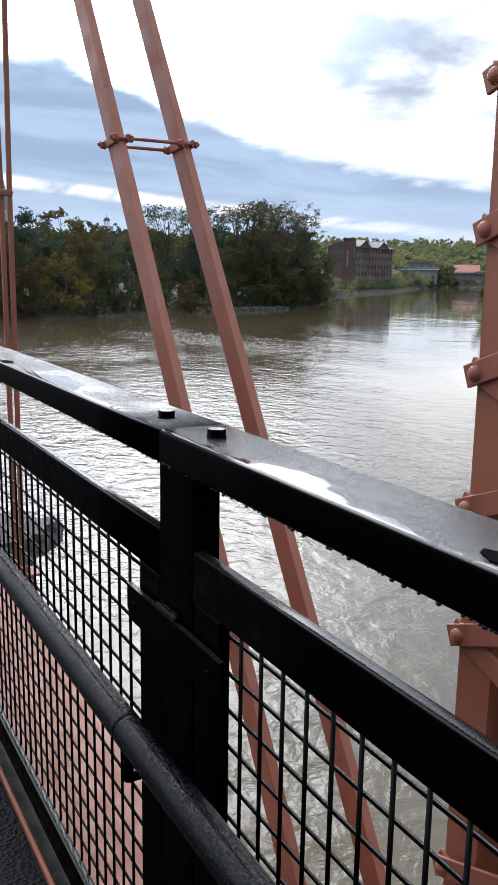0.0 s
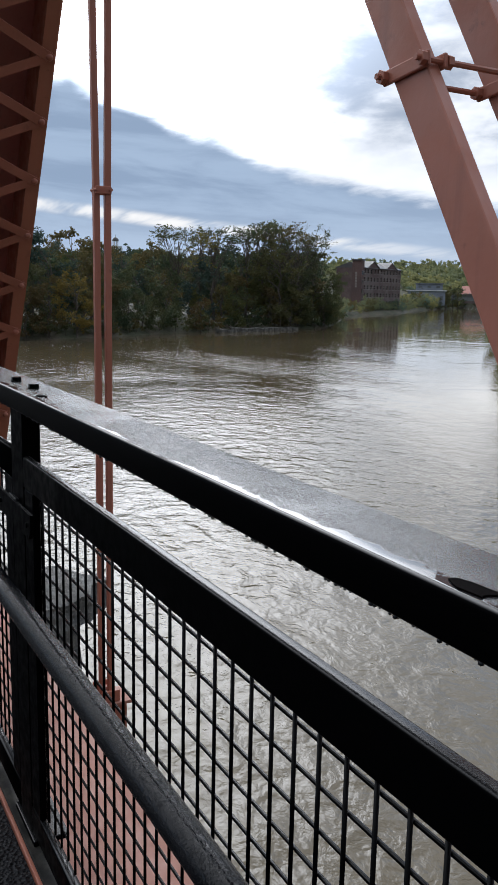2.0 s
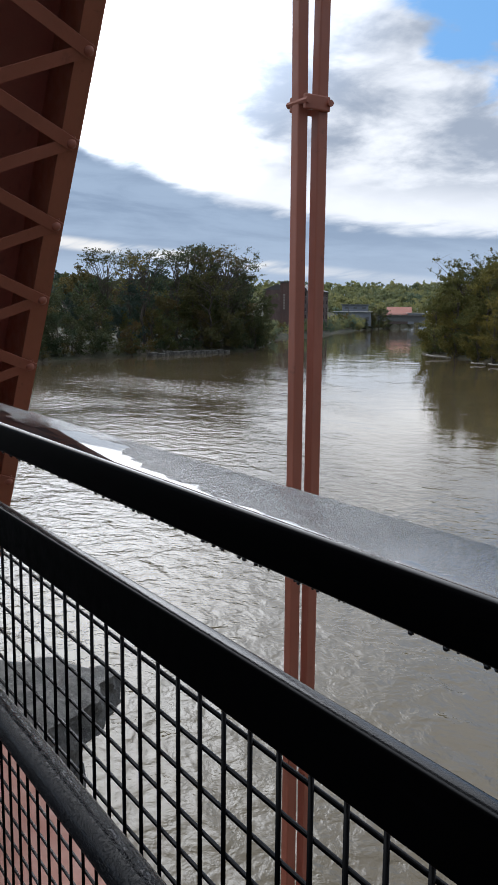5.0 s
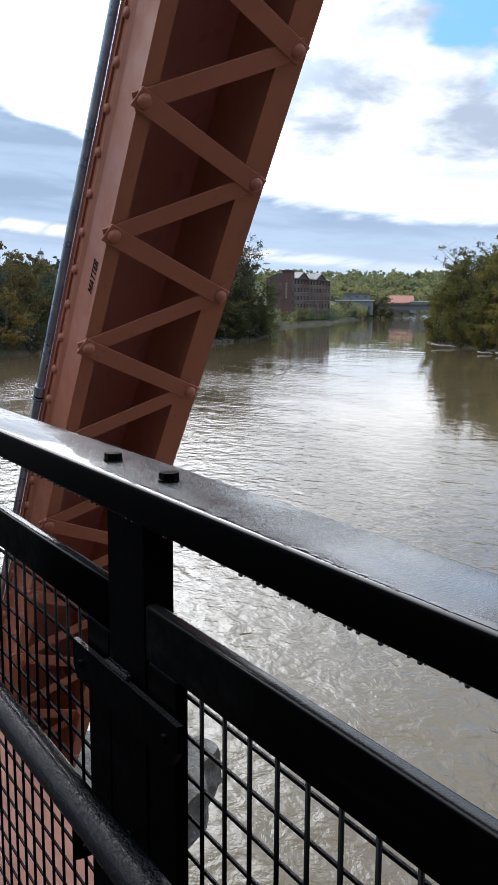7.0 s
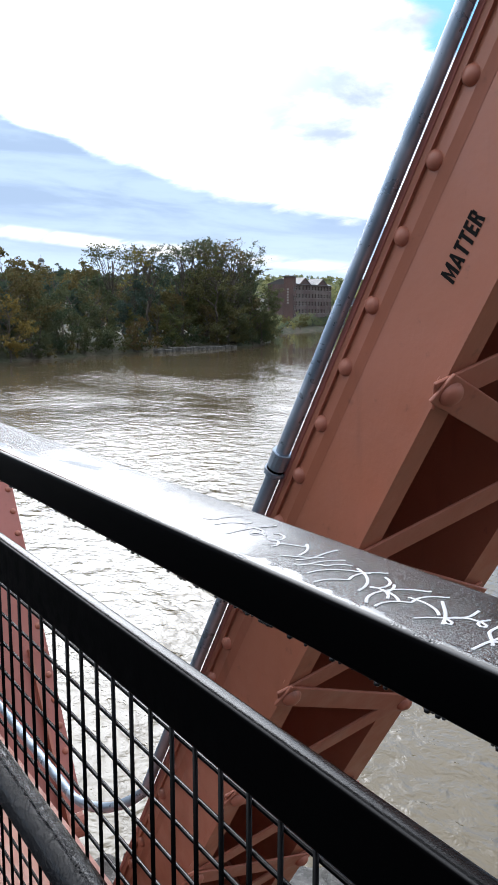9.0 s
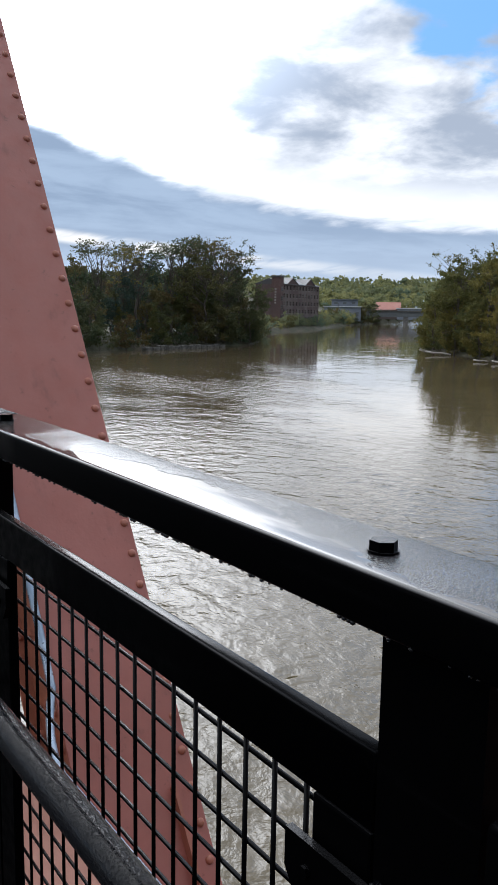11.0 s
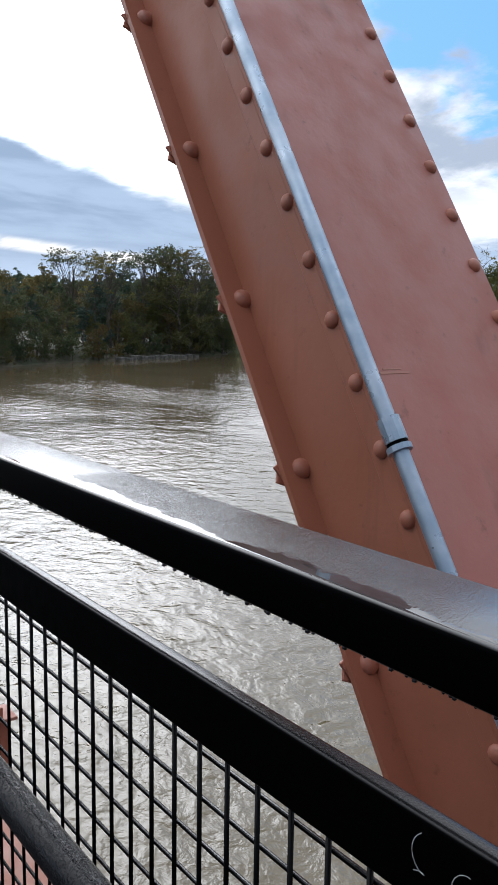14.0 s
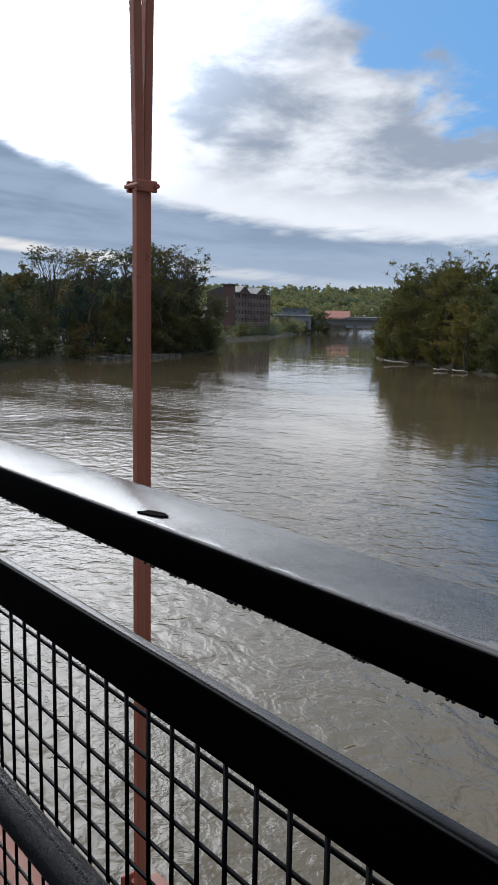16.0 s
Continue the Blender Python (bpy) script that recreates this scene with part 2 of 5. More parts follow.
HANDRAIL, g, b = material("worn_black_handrail", (0.02, 0.02, 0.022), 0.35, 0.0, 0.22)
p = place(g)
c = g.mix(g.ramp(g.noise(p, 90, 5, 0.7), 0.45, 0.72), (0.0010, 0.0013, 0.0024), (0.004, 0.005, 0.008))
g.put(b.inputs["Base Color"], c)
g.put(b.inputs["Roughness"], g.ramp(g.noise(p, 150, 3), 0.3, 0.7, 0.07, 0.16))
g.put(b.inputs["Normal"], g.bump(g.ramp(g.noise(p, 330, 3, 0.65), 0.45, 0.70), 0.8, 0.0008))

CONDUIT, g, b = material("galvanised_conduit", (0.25, 0.33, 0.42), 0.35, 0.6)
g.put(b.inputs["Roughness"], g.ramp(g.noise(place(g), 30, 4), 0.3, 0.7, 0.25, 0.5))
g.put(b.inputs["Base Color"], g.mix(g.ramp(g.noise(place(g), 12, 4), 0.4, 0.65), (0.26, 0.34, 0.43), (0.40, 0.47, 0.55)))

ASPHALT, g, b = material("wet_asphalt", (0.04, 0.04, 0.042), 0.6, 0.0, 0.15)
v = g.tree.nodes.new("ShaderNodeTexVoronoi")
g.put(v.inputs["Vector"], place(g))
v.inputs["Scale"].default_value = 95.0
g.put(b.inputs["Base Color"], g.mix(g.ramp(g.noise(place(g), 200, 2), 0.4, 0.7), (0.004, 0.004, 0.005), (0.020, 0.020, 0.022)))
g.put(b.inputs["Normal"], g.bump(v.outputs["Distance"], 1.0, 0.009))

STONE, g, b = material("weathered_pier_stone", (0.3, 0.29, 0.27), 0.85)
p = place(g)
c = g.mix(g.ramp(g.noise(p, 5, 7, 0.7), 0.38, 0.62), (0.085, 0.082, 0.076), (0.24, 0.23, 0.21))
c = g.mix(g.ramp(g.noise(p, 30, 6, 0.75), 0.52, 0.66), c, (0.33, 0.32, 0.295))
c = g.mix(g.math("MULTIPLY", g.ramp(g.noise(p, 18, 5, 0.7), 0.56, 0.66), 0.7), c, (0.10, 0.095, 0.085))
c = g.mix(g.math("MULTIPLY", per_object(g), 0.25), c, (0.12, 0.118, 0.112))
g.put(b.inputs["Base Color"], c)
g.put(b.inputs["Roughness"], g.ramp(g.noise(p, 1.7, 3), 0.42, 0.55, 0.6, 0.9))
g.put(b.inputs["Normal"], g.bump(g.noise(p, 12, 9, 0.75), 1.0, 0.06))

INK, g, b = material("black_lettering", (0.004, 0.004, 0.004), 0.7, 0.0, 0.1)
SCRATCH, g, b = material("white_scratches", (0.55, 0.55, 0.56), 0.6)
# near-black, for spots where the wet rail mirrors no bright sky
REFLECTION_GAP, g, b = material("dark_reflection_gap", (0.004, 0.003, 0.003), 0.8, 0.0, 0.02)

WATER, g, b = material("river_water", (0.21, 0.19, 0.15), 0.03)
p = place(g)
b.inputs["IOR"].default_value = 1.37
xy = g.tree.nodes.new("ShaderNodeSeparateXYZ")
g.put(xy.inputs[0], p)
# waves of three lengths, heights in metres
swell = g.noise(g.stretch(p, 1.0, 1.5, 1, radians(35)), 0.62, 3, 0.5, 0.6)
ripple = g.noise(g.stretch(p, 1.0, 1.15, 1, radians(50)), 1.5, 4, 0.58, 0.3)
chop = g.noise(g.stretch(p, 1.0, 1.1, 1, radians(-40)), 5.0, 3, 0.55, 0.4)
swirl = g.noise(p, 0.05, 4, 0.6, 0.8)
# the banks shelter the water beside them, and the stream is smooth further up
from_left = g.math("ADD", g.math("ADD", xy.outputs[0], 142.0), g.math("MULTIPLY", xy.outputs[1], 0.34))
from_right = g.math("SUBTRACT", g.math("SUBTRACT", 85.0, g.math("MULTIPLY", xy.outputs[0], 0.41)), xy.outputs[1])
open_water = g.math("MINIMUM", g.ramp(from_left, 18, 52), g.ramp(from_right, 14, 44))
upstream = g.ramp(g.math("ADD", xy.outputs[1], g.math("MULTIPLY", xy.outputs[0], 0.6)), 0, 20, 1.0, 0.13)
gusts = g.ramp(g.noise(g.stretch(p, 0.5, 1.0, 1, radians(20)), 0.045, 4, 0.6, 0.6), 0.36, 0.62, 0.35, 1.25)
stir = g.math("MULTIPLY", g.math("MULTIPLY", open_water, upstream), gusts)
near = g.ramp(xy.outputs[1], 4, 42, 1.0, 0.05)
h = g.math("MULTIPLY", swell, g.math("ADD", g.math("MULTIPLY", stir, 0.105), 0.003))
h = g.math("ADD", h, g.math("MULTIPLY", ripple, g.math("ADD", g.math("MULTIPLY", near, g.math("ADD", g.math("MULTIPLY", gusts, 0.018), 0.012)), g.math("ADD", g.math("MULTIPLY", stir, 0.040), 0.0015))))
h = g.math("ADD", h, g.math("MULTIPLY", chop, g.math("MULTIPLY", near, 0.0090)))
h = g.math("ADD", h, g.math("MULTIPLY", swirl, 0.10))
g.put(b.inputs["Normal"], g.bump(h, 1.0, 1.0))
g.put(b.inputs["Base Color"], g.mix(g.ramp(swirl, 0.35, 0.65), (0.086, 0.066, 0.038), (0.112, 0.088, 0.051)))


def foliage(name, hues, scale=0.33):
    m, g, b = material(name, hues[0], 0.6, 0.0, 0.25)
    isl, obj = per_island(g), per_object(g)
    c = g.mix(g.ramp(obj, 0.15, 0.55), hues[0], hues[1])
    c = g.mix(g.ramp(obj, 0.6, 0.98), c, hues[2])
    c = g.mix(g.math("MULTIPLY", g.ramp(isl, 0.3, 1.0), 0.55), c, hues[3])
    clump = g.ramp(g.noise(place(g), scale, 3), 0.4, 0.66)
    second = g.ramp(g.noise(g.stretch(place(g), 1, 1, 0.7), scale * 0.55, 3), 0.44, 0.62)
    c = g.mix(g.math("MULTIPLY", second, 0.6 if scale < 0.2 else 0.2), c, hues[0])
    c = g.mix(g.math("MULTIPLY", clump, 0.5 if scale < 0.2 else 0.3), c, hues[2])
    g.put(b.inputs["Base Color"], c)
    b.inputs["Transmission Weight"].default_value = 0.0
    b.inputs["Subsurface Weight"].default_value = 0.0
    thin = g.tree.nodes.new("ShaderNodeBsdfTranslucent")
    g.put(thin.inputs[0], c)
    both = g.tree.nodes.new("ShaderNodeMixShader")
    both.inputs[0].default_value = 0.45 if scale > 0.2 else 0.5
    g.tree.links.new(b.outputs[0], both.inputs[1])
    g.tree.links.new(thin.outputs[0], both.inputs[2])
    g.tree.links.new(both.outputs[0], g.tree.nodes["Material Output"].inputs[0])
    return m


LEAF_LEFT = foliage("leaves_dark_green", [(0.056, 0.090, 0.050), (0.088, 0.106, 0.046), (0.175, 0.130, 0.046), (0.108, 0.114, 0.052)])
LEAF_RIGHT = foliage("leaves_olive", [(0.072, 0.100, 0.040), (0.118, 0.126, 0.042), (0.225, 0.180, 0.044), (0.160, 0.146, 0.046)])
# paler and bluer than the near leaves: distance haze put into the colour
LEAF_FAR_HAZED = foliage("leaves_far_wood_hazed", [(0.105, 0.165, 0.125), (0.18, 0.22, 0.12), (0.40, 0.36, 0.13), (0.16, 0.20, 0.13)], 0.03)
LEAF_GOLD = foliage("leaves_golden", [(0.16, 0.14, 0.040), (0.22, 0.165, 0.040), (0.24, 0.16, 0.040), (0.11, 0.11, 0.040)])
LEAF_BROWN = foliage("leaves_russet", [(0.115, 0.092, 0.042), (0.150, 0.098, 0.044), (0.120, 0.108, 0.040), (0.185, 0.115, 0.045)])
LEAF_BLUE = foliage("leaves_blue_green", [(0.048, 0.080, 0.066), (0.060, 0.092, 0.064), (0.080, 0.108, 0.058), (0.068, 0.094, 0.070)])
BARK, g, b = material("tree_bark", (0.07, 0.055, 0.042), 0.9)
g.put(b.inputs["Base Color"], g.mix(g.noise(g.stretch(where(g), 3, 3, 0.5), 3, 5), (0.045, 0.036, 0.028), (0.14, 0.12, 0.10)))
GROUND, g, b = material("bank_earth_and_grass", (0.08, 0.08, 0.04), 0.9)
g.put(b.inputs["Base Color"], g.mix(g.ramp(g.noise(place(g), 0.12, 6, 0.65), 0.4, 0.62), (0.035, 0.042, 0.018), (0.085, 0.072, 0.048)))
g.put(b.inputs["Normal"], g.bump(g.noise(place(g), 1.5, 6), 0.8, 0.4))
LOG, g, b = material("bleached_driftwood", (0.45, 0.42, 0.37), 0.8)
g.put(b.inputs["Base Color"], g.mix(g.noise(g.stretch(where(g), 0.4, 4, 4), 2, 4), (0.30, 0.27, 0.23), (0.55, 0.52, 0.47)))
BRICK, g, b = material("red_brick", (0.22, 0.10, 0.075), 0.85)
bt = g.tree.nodes.new("ShaderNodeTexBrick")
g.put(bt.inputs["Vector"], where(g))
bt.inputs["Scale"].default_value = 1.6
bt.inputs["Color1"].default_value, bt.inputs["Color2"].default_value, bt.inputs["Mortar"].default_value = (0.11, 0.062, 0.056, 1), (0.15, 0.083, 0.072, 1), (0.16, 0.13, 0.12, 1)
g.put(b.inputs["Base Color"], g.mix(g.ramp(g.noise(place(g), 0.15, 4), 0.35, 0.65), bt.outputs[0], (0.10, 0.066, 0.062)))
SLATE, g, b = material("dark_slate_roof", (0.07, 0.07, 0.075), 0.42)
g.put(b.inputs["Base Color"], g.mix(g.noise(g.stretch(place(g), 1, 1, 3), 0.5, 4), (0.05, 0.05, 0.055), (0.11, 0.105, 0.10)))
TILE_RED, g, b = material("red_metal_roof", (0.36, 0.12, 0.085), 0.5)
g.put(b.inputs["Base Color"], g.mix(g.noise(place(g), 0.3, 4), (0.32, 0.10, 0.07), (0.42, 0.16, 0.11)))
PALE, g, b = material("pale_wall_cladding", (0.55, 0.57, 0.58), 0.6)
g.put(b.inputs["Base Color"], g.mix(g.noise(place(g), 0.4, 4), (0.45, 0.47, 0.49), (0.62, 0.63, 0.63)))
GLASS, g, b = material("dark_window_glass", (0.03, 0.035, 0.04), 0.08)
TRIM, g, b = material("pale_window_trim", (0.5, 0.47, 0.42), 0.7)
g.put(b.inputs["Base Color"], g.mix(g.noise(place(g), 3, 3), (0.24, 0.22, 0.20), (0.36, 0.34, 0.31)))
CONCRETE, g, b = material("old_concrete", (0.3, 0.29, 0.27), 0.85)
g.put(b.inputs["Base Color"], g.mix(g.ramp(g.noise(place(g), 0.8, 6, 0.65), 0.35, 0.65), (0.12, 0.115, 0.105), (0.28, 0.27, 0.25)))
CAR, g, b = material("pale_car_paint", (0.6, 0.62, 0.64), 0.25)
STEEL_GREY, g, b = material("grey_green_steel", (0.16, 0.18, 0.18), 0.6)
g.put(b.inputs["Base Color"], g.mix(g.noise(place(g), 0.7, 4), (0.12, 0.14, 0.15), (0.21, 0.22, 0.22)))

WHITE, g, b = material("white_roof_sheet", (0.8, 0.8, 0.8), 0.5)
g.put(b.inputs["Base Color"], g.mix(g.noise(place(g), 0.4, 4), (0.70, 0.72, 0.74), (0.84, 0.84, 0.84)))

DULL, g, b = material("blue_grey_cladding", (0.25, 0.28, 0.33), 0.6)
g.put(b.inputs["Base Color"], g.mix(g.noise(place(g), 0.4, 4), (0.20, 0.23, 0.28), (0.30, 0.33, 0.38)))

MUD, g, b = material("dark_stained_concrete", (0.10, 0.095, 0.085), 0.8)
g.put(b.inputs["Base Color"], g.mix(g.ramp(g.noise(place(g), 0.9, 6, 0.65), 0.35, 0.65), (0.045, 0.043, 0.038), (0.15, 0.145, 0.13)))

WET_EDGE, g, b = material("wet_black_deck_edge", (0.03, 0.028, 0.026), 0.5, 0.0, 0.15)
g.put(b.inputs["Base Color"], g.mix(g.ramp(g.noise(place(g), 14, 6, 0.65), 0.40, 0.68), (0.008, 0.008, 0.008), (0.045, 0.042, 0.036)))

COPPER, g, b = material("green_copper", (0.16, 0.27, 0.25), 0.6)
g.put(b.inputs["Base Color"], g.mix(g.noise(place(g), 0.5, 4), (0.12, 0.22, 0.21), (0.22, 0.33, 0.30)))

# clear drops given a dark base, as they look against bright water
BEAD, g, b = material("rain_bead_silhouette", (0.01, 0.01, 0.011), 0.05, 0.0, 0.5)


# ---- builders ----
def finish(bm, mat, smooth=False):
    me = bpy.data.meshes.new("mesh")
    bm.to_mesh(me)
    bm.free()
    me.materials.append(mat)
    if smooth:
        for poly in me.polygons:
            poly.use_smooth = True
    return me


def part(name, shape, mat, parent=None, label="", smooth=False):
    """One mesh object from a bmesh, or on mesh data that is shared."""
    me = finish(shape, mat, smooth) if isinstance(shape, bmesh.types.BMesh) else shape
    ob = new(name, me)
    if parent is not None:
        ob.parent = parent
    if label:
        tagged(ob, label)
    return ob


def thing(name, at, label, category, group="", kind=""):
    ob = new(name)
    ob.empty_display_size = 0.1
    ob.location = at
    return tagged(ob, label, category, group, kind)


def box(bm, x0, x1, y0, y1, z0, z1, bevel=0.0, m=None):
    got = bmesh.ops.create_cube(bm, size=1, matrix=Matrix.LocRotScale(((x0 + x1) / 2, (y0 + y1) / 2, (z0 + z1) / 2), None, (abs(x1 - x0), abs(y1 - y0), abs(z1 - z0))))
    vs = got["verts"]
    if bevel:
        es = list({e for v in vs for e in v.link_edges})
        r = bmesh.ops.bevel(bm, geom=es, offset=bevel, segments=2, affect="EDGES", profile=0.5)
        vs = list({v for f in r["faces"] for v in f.verts} | {v for v in vs if v.is_valid})
    if m is not None:
        bmesh.ops.transform(bm, matrix=m, verts=vs)
    return bm


def boxed(*a, **k):
    return box(bmesh.new(), *a, **k)


def rod(bm, a, b, r, seg=8, r2=None):
    a, b = Vector(a), Vector(b)
    d = b - a
    m = Matrix.Translation((a + b) / 2) @ d.to_track_quat("Z", "Y").to_matrix().to_4x4()
    bmesh.ops.create_cone(bm, cap_ends=True, segments=seg, radius1=r, radius2=r if r2 is None else r2, depth=d.length, matrix=m)
    return bm


def tube(points, r, seg=10):
    """A round bar swept through a line of points."""
    bm = bmesh.new()
    pts = [Vector(p) for p in points]
    rings = []
    for i, p in enumerate(pts):
        d = (pts[min(i + 1, len(pts) - 1)] - pts[max(i - 1, 0)]).normalized()
        side = d.cross(Vector((0, 0, 1)) if abs(d.z) < 0.9 else Vector((0, 1, 0))).normalized()
        up = side.cross(d)
        rings.append([bm.verts.new(p + r * (math.cos(k * math.tau / seg) * side + math.sin(k * math.tau / seg) * up)) for k in range(seg)])
    for a, b in zip(rings, rings[1:]):
        for k in range(seg):
            bm.faces.new((a[k], a[(k + 1) % seg], b[(k + 1) % seg], b[k]))
    bm.faces.new(rings[0][::-1])
    bm.faces.new(rings[-1])
    return bm


def prism(outline, lo, hi, m=None):
    """A flat outline (x, y) raised from lo to hi."""
    bm = bmesh.new()
    a = [bm.verts.new((x, y, lo)) for x, y in outline]
    b = [bm.verts.new((x, y, hi)) for x, y in outline]
    n = len(outline)
    bm.faces.new(a[::-1])
    bm.faces.new(b)
    for i in range(n):
        bm.faces.new((a[i], a[(i + 1) % n], b[(i + 1) % n], b[i]))
    if m is not None:
        bm.transform(m)
    bmesh.ops.recalc_face_normals(bm, faces=bm.faces)
    return bm


def dome(r, h, seg=12, rings=4):
    """A round rivet head on the plane z = 0."""
    bm = bmesh.new()
    last = None
    for i in range(rings):
        a = i / rings * math.pi / 2
        ring = [bm.verts.new((r * math.cos(a) * math.cos(k * math.tau / seg), r * math.cos(a) * math.sin(k * math.tau / seg), h * math.sin(a))) for k in range(seg)]
        if last:
            for k in range(seg):
                bm.faces.new((last[k], last[(k + 1) % seg], ring[(k + 1) % seg], ring[k]))
        last = ring
    top = bm.verts.new((0, 0, h))
    for k in range(seg):
        bm.faces.new((last[k], last[(k + 1) % seg], top))
    return bm


# ---- river and banks ----
WATER_Z = -7.5
part("water", box(bmesh.new(), -3200, 900, -900, 3200, WATER_Z - 6, WATER_Z), WATER)
tagged(bpy.data.objects["water"], "murky brown river with small ripples under grey sky", "river", kind="structure")

LEFT = [(-150, -500), (-138, -109), (-142, 0), (-146, 41), (-161, 66), (-173, 87), (-179, 107), (-188, 126), (-212, 144), (-286, 200), (-330, 262), (-395, 325), (-470, 412), (-560, 520), (-700, 690), (-1000, 1050)]
RIGHT = [(500, 40), (120, 62), (0, 85), (-60, 102), (-100, 121), (-131, 139), (-153, 148), (-182, 180), (-215, 216), (-275, 281), (-340, 355), (-420, 440), (-500, 520), (-640, 660), (-960, 1000)]


def dense(line, step):
    out = []
    for a, b in zip(line, line[1:]):
        a, b = Vector(a), Vector(b)
        n = max(1, int((b - a).length / step))
        out += [a.lerp(b, i / n) for i in range(n)]
    return out + [Vector(line[-1])]


def bank_height(d, at):
    rise = min(d * 0.45, 2.2) + 1.6 * min(max(d - 5, 0) / 40, 1)
    hills = 0.0
    far = math.hypot(at.x, at.y)
    if far > 420:
        hills = min((far - 420) / 420, 1) ** 1.5 * 30 * (0.8 + 0.4 * noise.noise((at.x / 260, at.y / 260, 3))) * min(d / 120, 1)
    return WATER_Z - 0.4 + rise + hills + 0.25 * noise.noise((at.x / 6, at.y / 6, 0))


def bank(name, line, sign, label):
    bm = bmesh.new()
    pts = dense(line, 9)
    offs = [-2, 0.4, 1.5, 4, 9, 20, 45, 90, 160, 280, 450, 700, 1100]
    rows = []
    for i, q in enumerate(pts):
        t = (pts[min(i + 3, len(pts) - 1)] - pts[max(i - 3, 0)]).normalized()
        nrm = Vector((-t.y, t.x)) * sign
        q = q + nrm * 1.6 * noise.noise((q.x / 7, q.y / 7, 5))
        row = []
        for o in offs:
            w = q + nrm * o
            row.append(bm.verts.new((w.x, w.y, WATER_Z - 1.2 if o < 0 else bank_height(o, w))))
        rows.append(row)
    for a, b in zip(rows, rows[1:]):
        for k in range(len(offs) - 1):
            bm.faces.new((a[k], a[k + 1], b[k + 1], b[k]))
    bmesh.ops.recalc_face_normals(bm, faces=bm.faces)
    ob = part(name, bm, GROUND, smooth=True)
    return tagged(ob, label, "river bank", kind="structure")


bank("ground", LEFT, 1, "wooded earth river bank with grass and mud at the water")
bank("ground", RIGHT, -1, "wooded earth river bank with driftwood at the water")


def land(line, sign, s, off):
    """A place at the arc length s along a shore, off metres inland, with its ground height."""
    acc = 0
    for a, b in zip(line, line[1:]):
        a, b = Vector(a), Vector(b)
        d = (b - a).length
        if acc + d >= s:
            t = (b - a).normalized()
            w = a + t * (s - acc) + Vector((-t.y, t.x)) * sign * off
            return w.x, w.y, bank_height(off, w)
        acc += d
    return None


# ---- trees ----
def leaf_mesh(rng, clusters, per, size, mat, flatten=0.75):
    """Leaf sprays: small bent leaves strewn along short twigs that point outwards and up."""
    verts, faces = [], []
    for (cx, cy, cz, r) in clusters:
        twig = Vector((cx * 0.12 + rng.gauss(0, 0.7), cy * 0.12 + rng.gauss(0, 0.7), rng.uniform(-0.2, 0.9))).normalized()
        for _ in range(int(per * (r / 2.0) ** 1.4)):
            t = rng.uniform(-1.0, 1.35)
            wide = 0.36 * r * (1.0 - 0.45 * abs(t - 0.1))
            c = Vector((cx, cy, cz)) + twig * (t * r) + Vector((rng.gauss(0, 1), rng.gauss(0, 1), rng.gauss(0, flatten))) * wide
            nrm = Vector((rng.uniform(-1, 1), rng.uniform(-1, 1), rng.uniform(-0.3, 1.2))).normalized()
            u = Matrix.Rotation(rng.uniform(0, math.tau), 3, nrm) @ nrm.orthogonal().normalized()
            v = nrm.cross(u)
            s = size * rng.uniform(0.6, 1.5)
            i = len(verts)
            verts += [c - u * s, c + v * s * 0.55 - nrm * s * 0.2, c + u * s, c - v * s * 0.55 - nrm * s * 0.2]
            faces += [(i, i + 1, i + 2), (i, i + 2, i + 3)]
    me = bpy.data.meshes.new("crown")
    me.from_pydata([tuple(v) for v in verts], [], faces)
    me.materials.append(mat)
    return me


def limb(bm, a, b, r0, r1, rng, n=4):
    a, b = Vector(a), Vector(b)
    last, pr = a, r0
    for i in range(1, n + 1):
        q = a.lerp(b, i / n)
        if i < n:
            q += Vector((rng.uniform(-1, 1), rng.uniform(-1, 1), rng.uniform(-0.5, 0.8))) * (b - a).length * 0.06
        r = r0 + (r1 - r0) * i / n
        m = Matrix.Translation((last + q) / 2) @ (q - last).to_track_quat("Z", "Y").to_matrix().to_4x4()
        bmesh.ops.create_cone(bm, cap_ends=False, segments=5, radius1=pr, radius2=r, depth=(q - last).length, matrix=m)
        last, pr = q, r


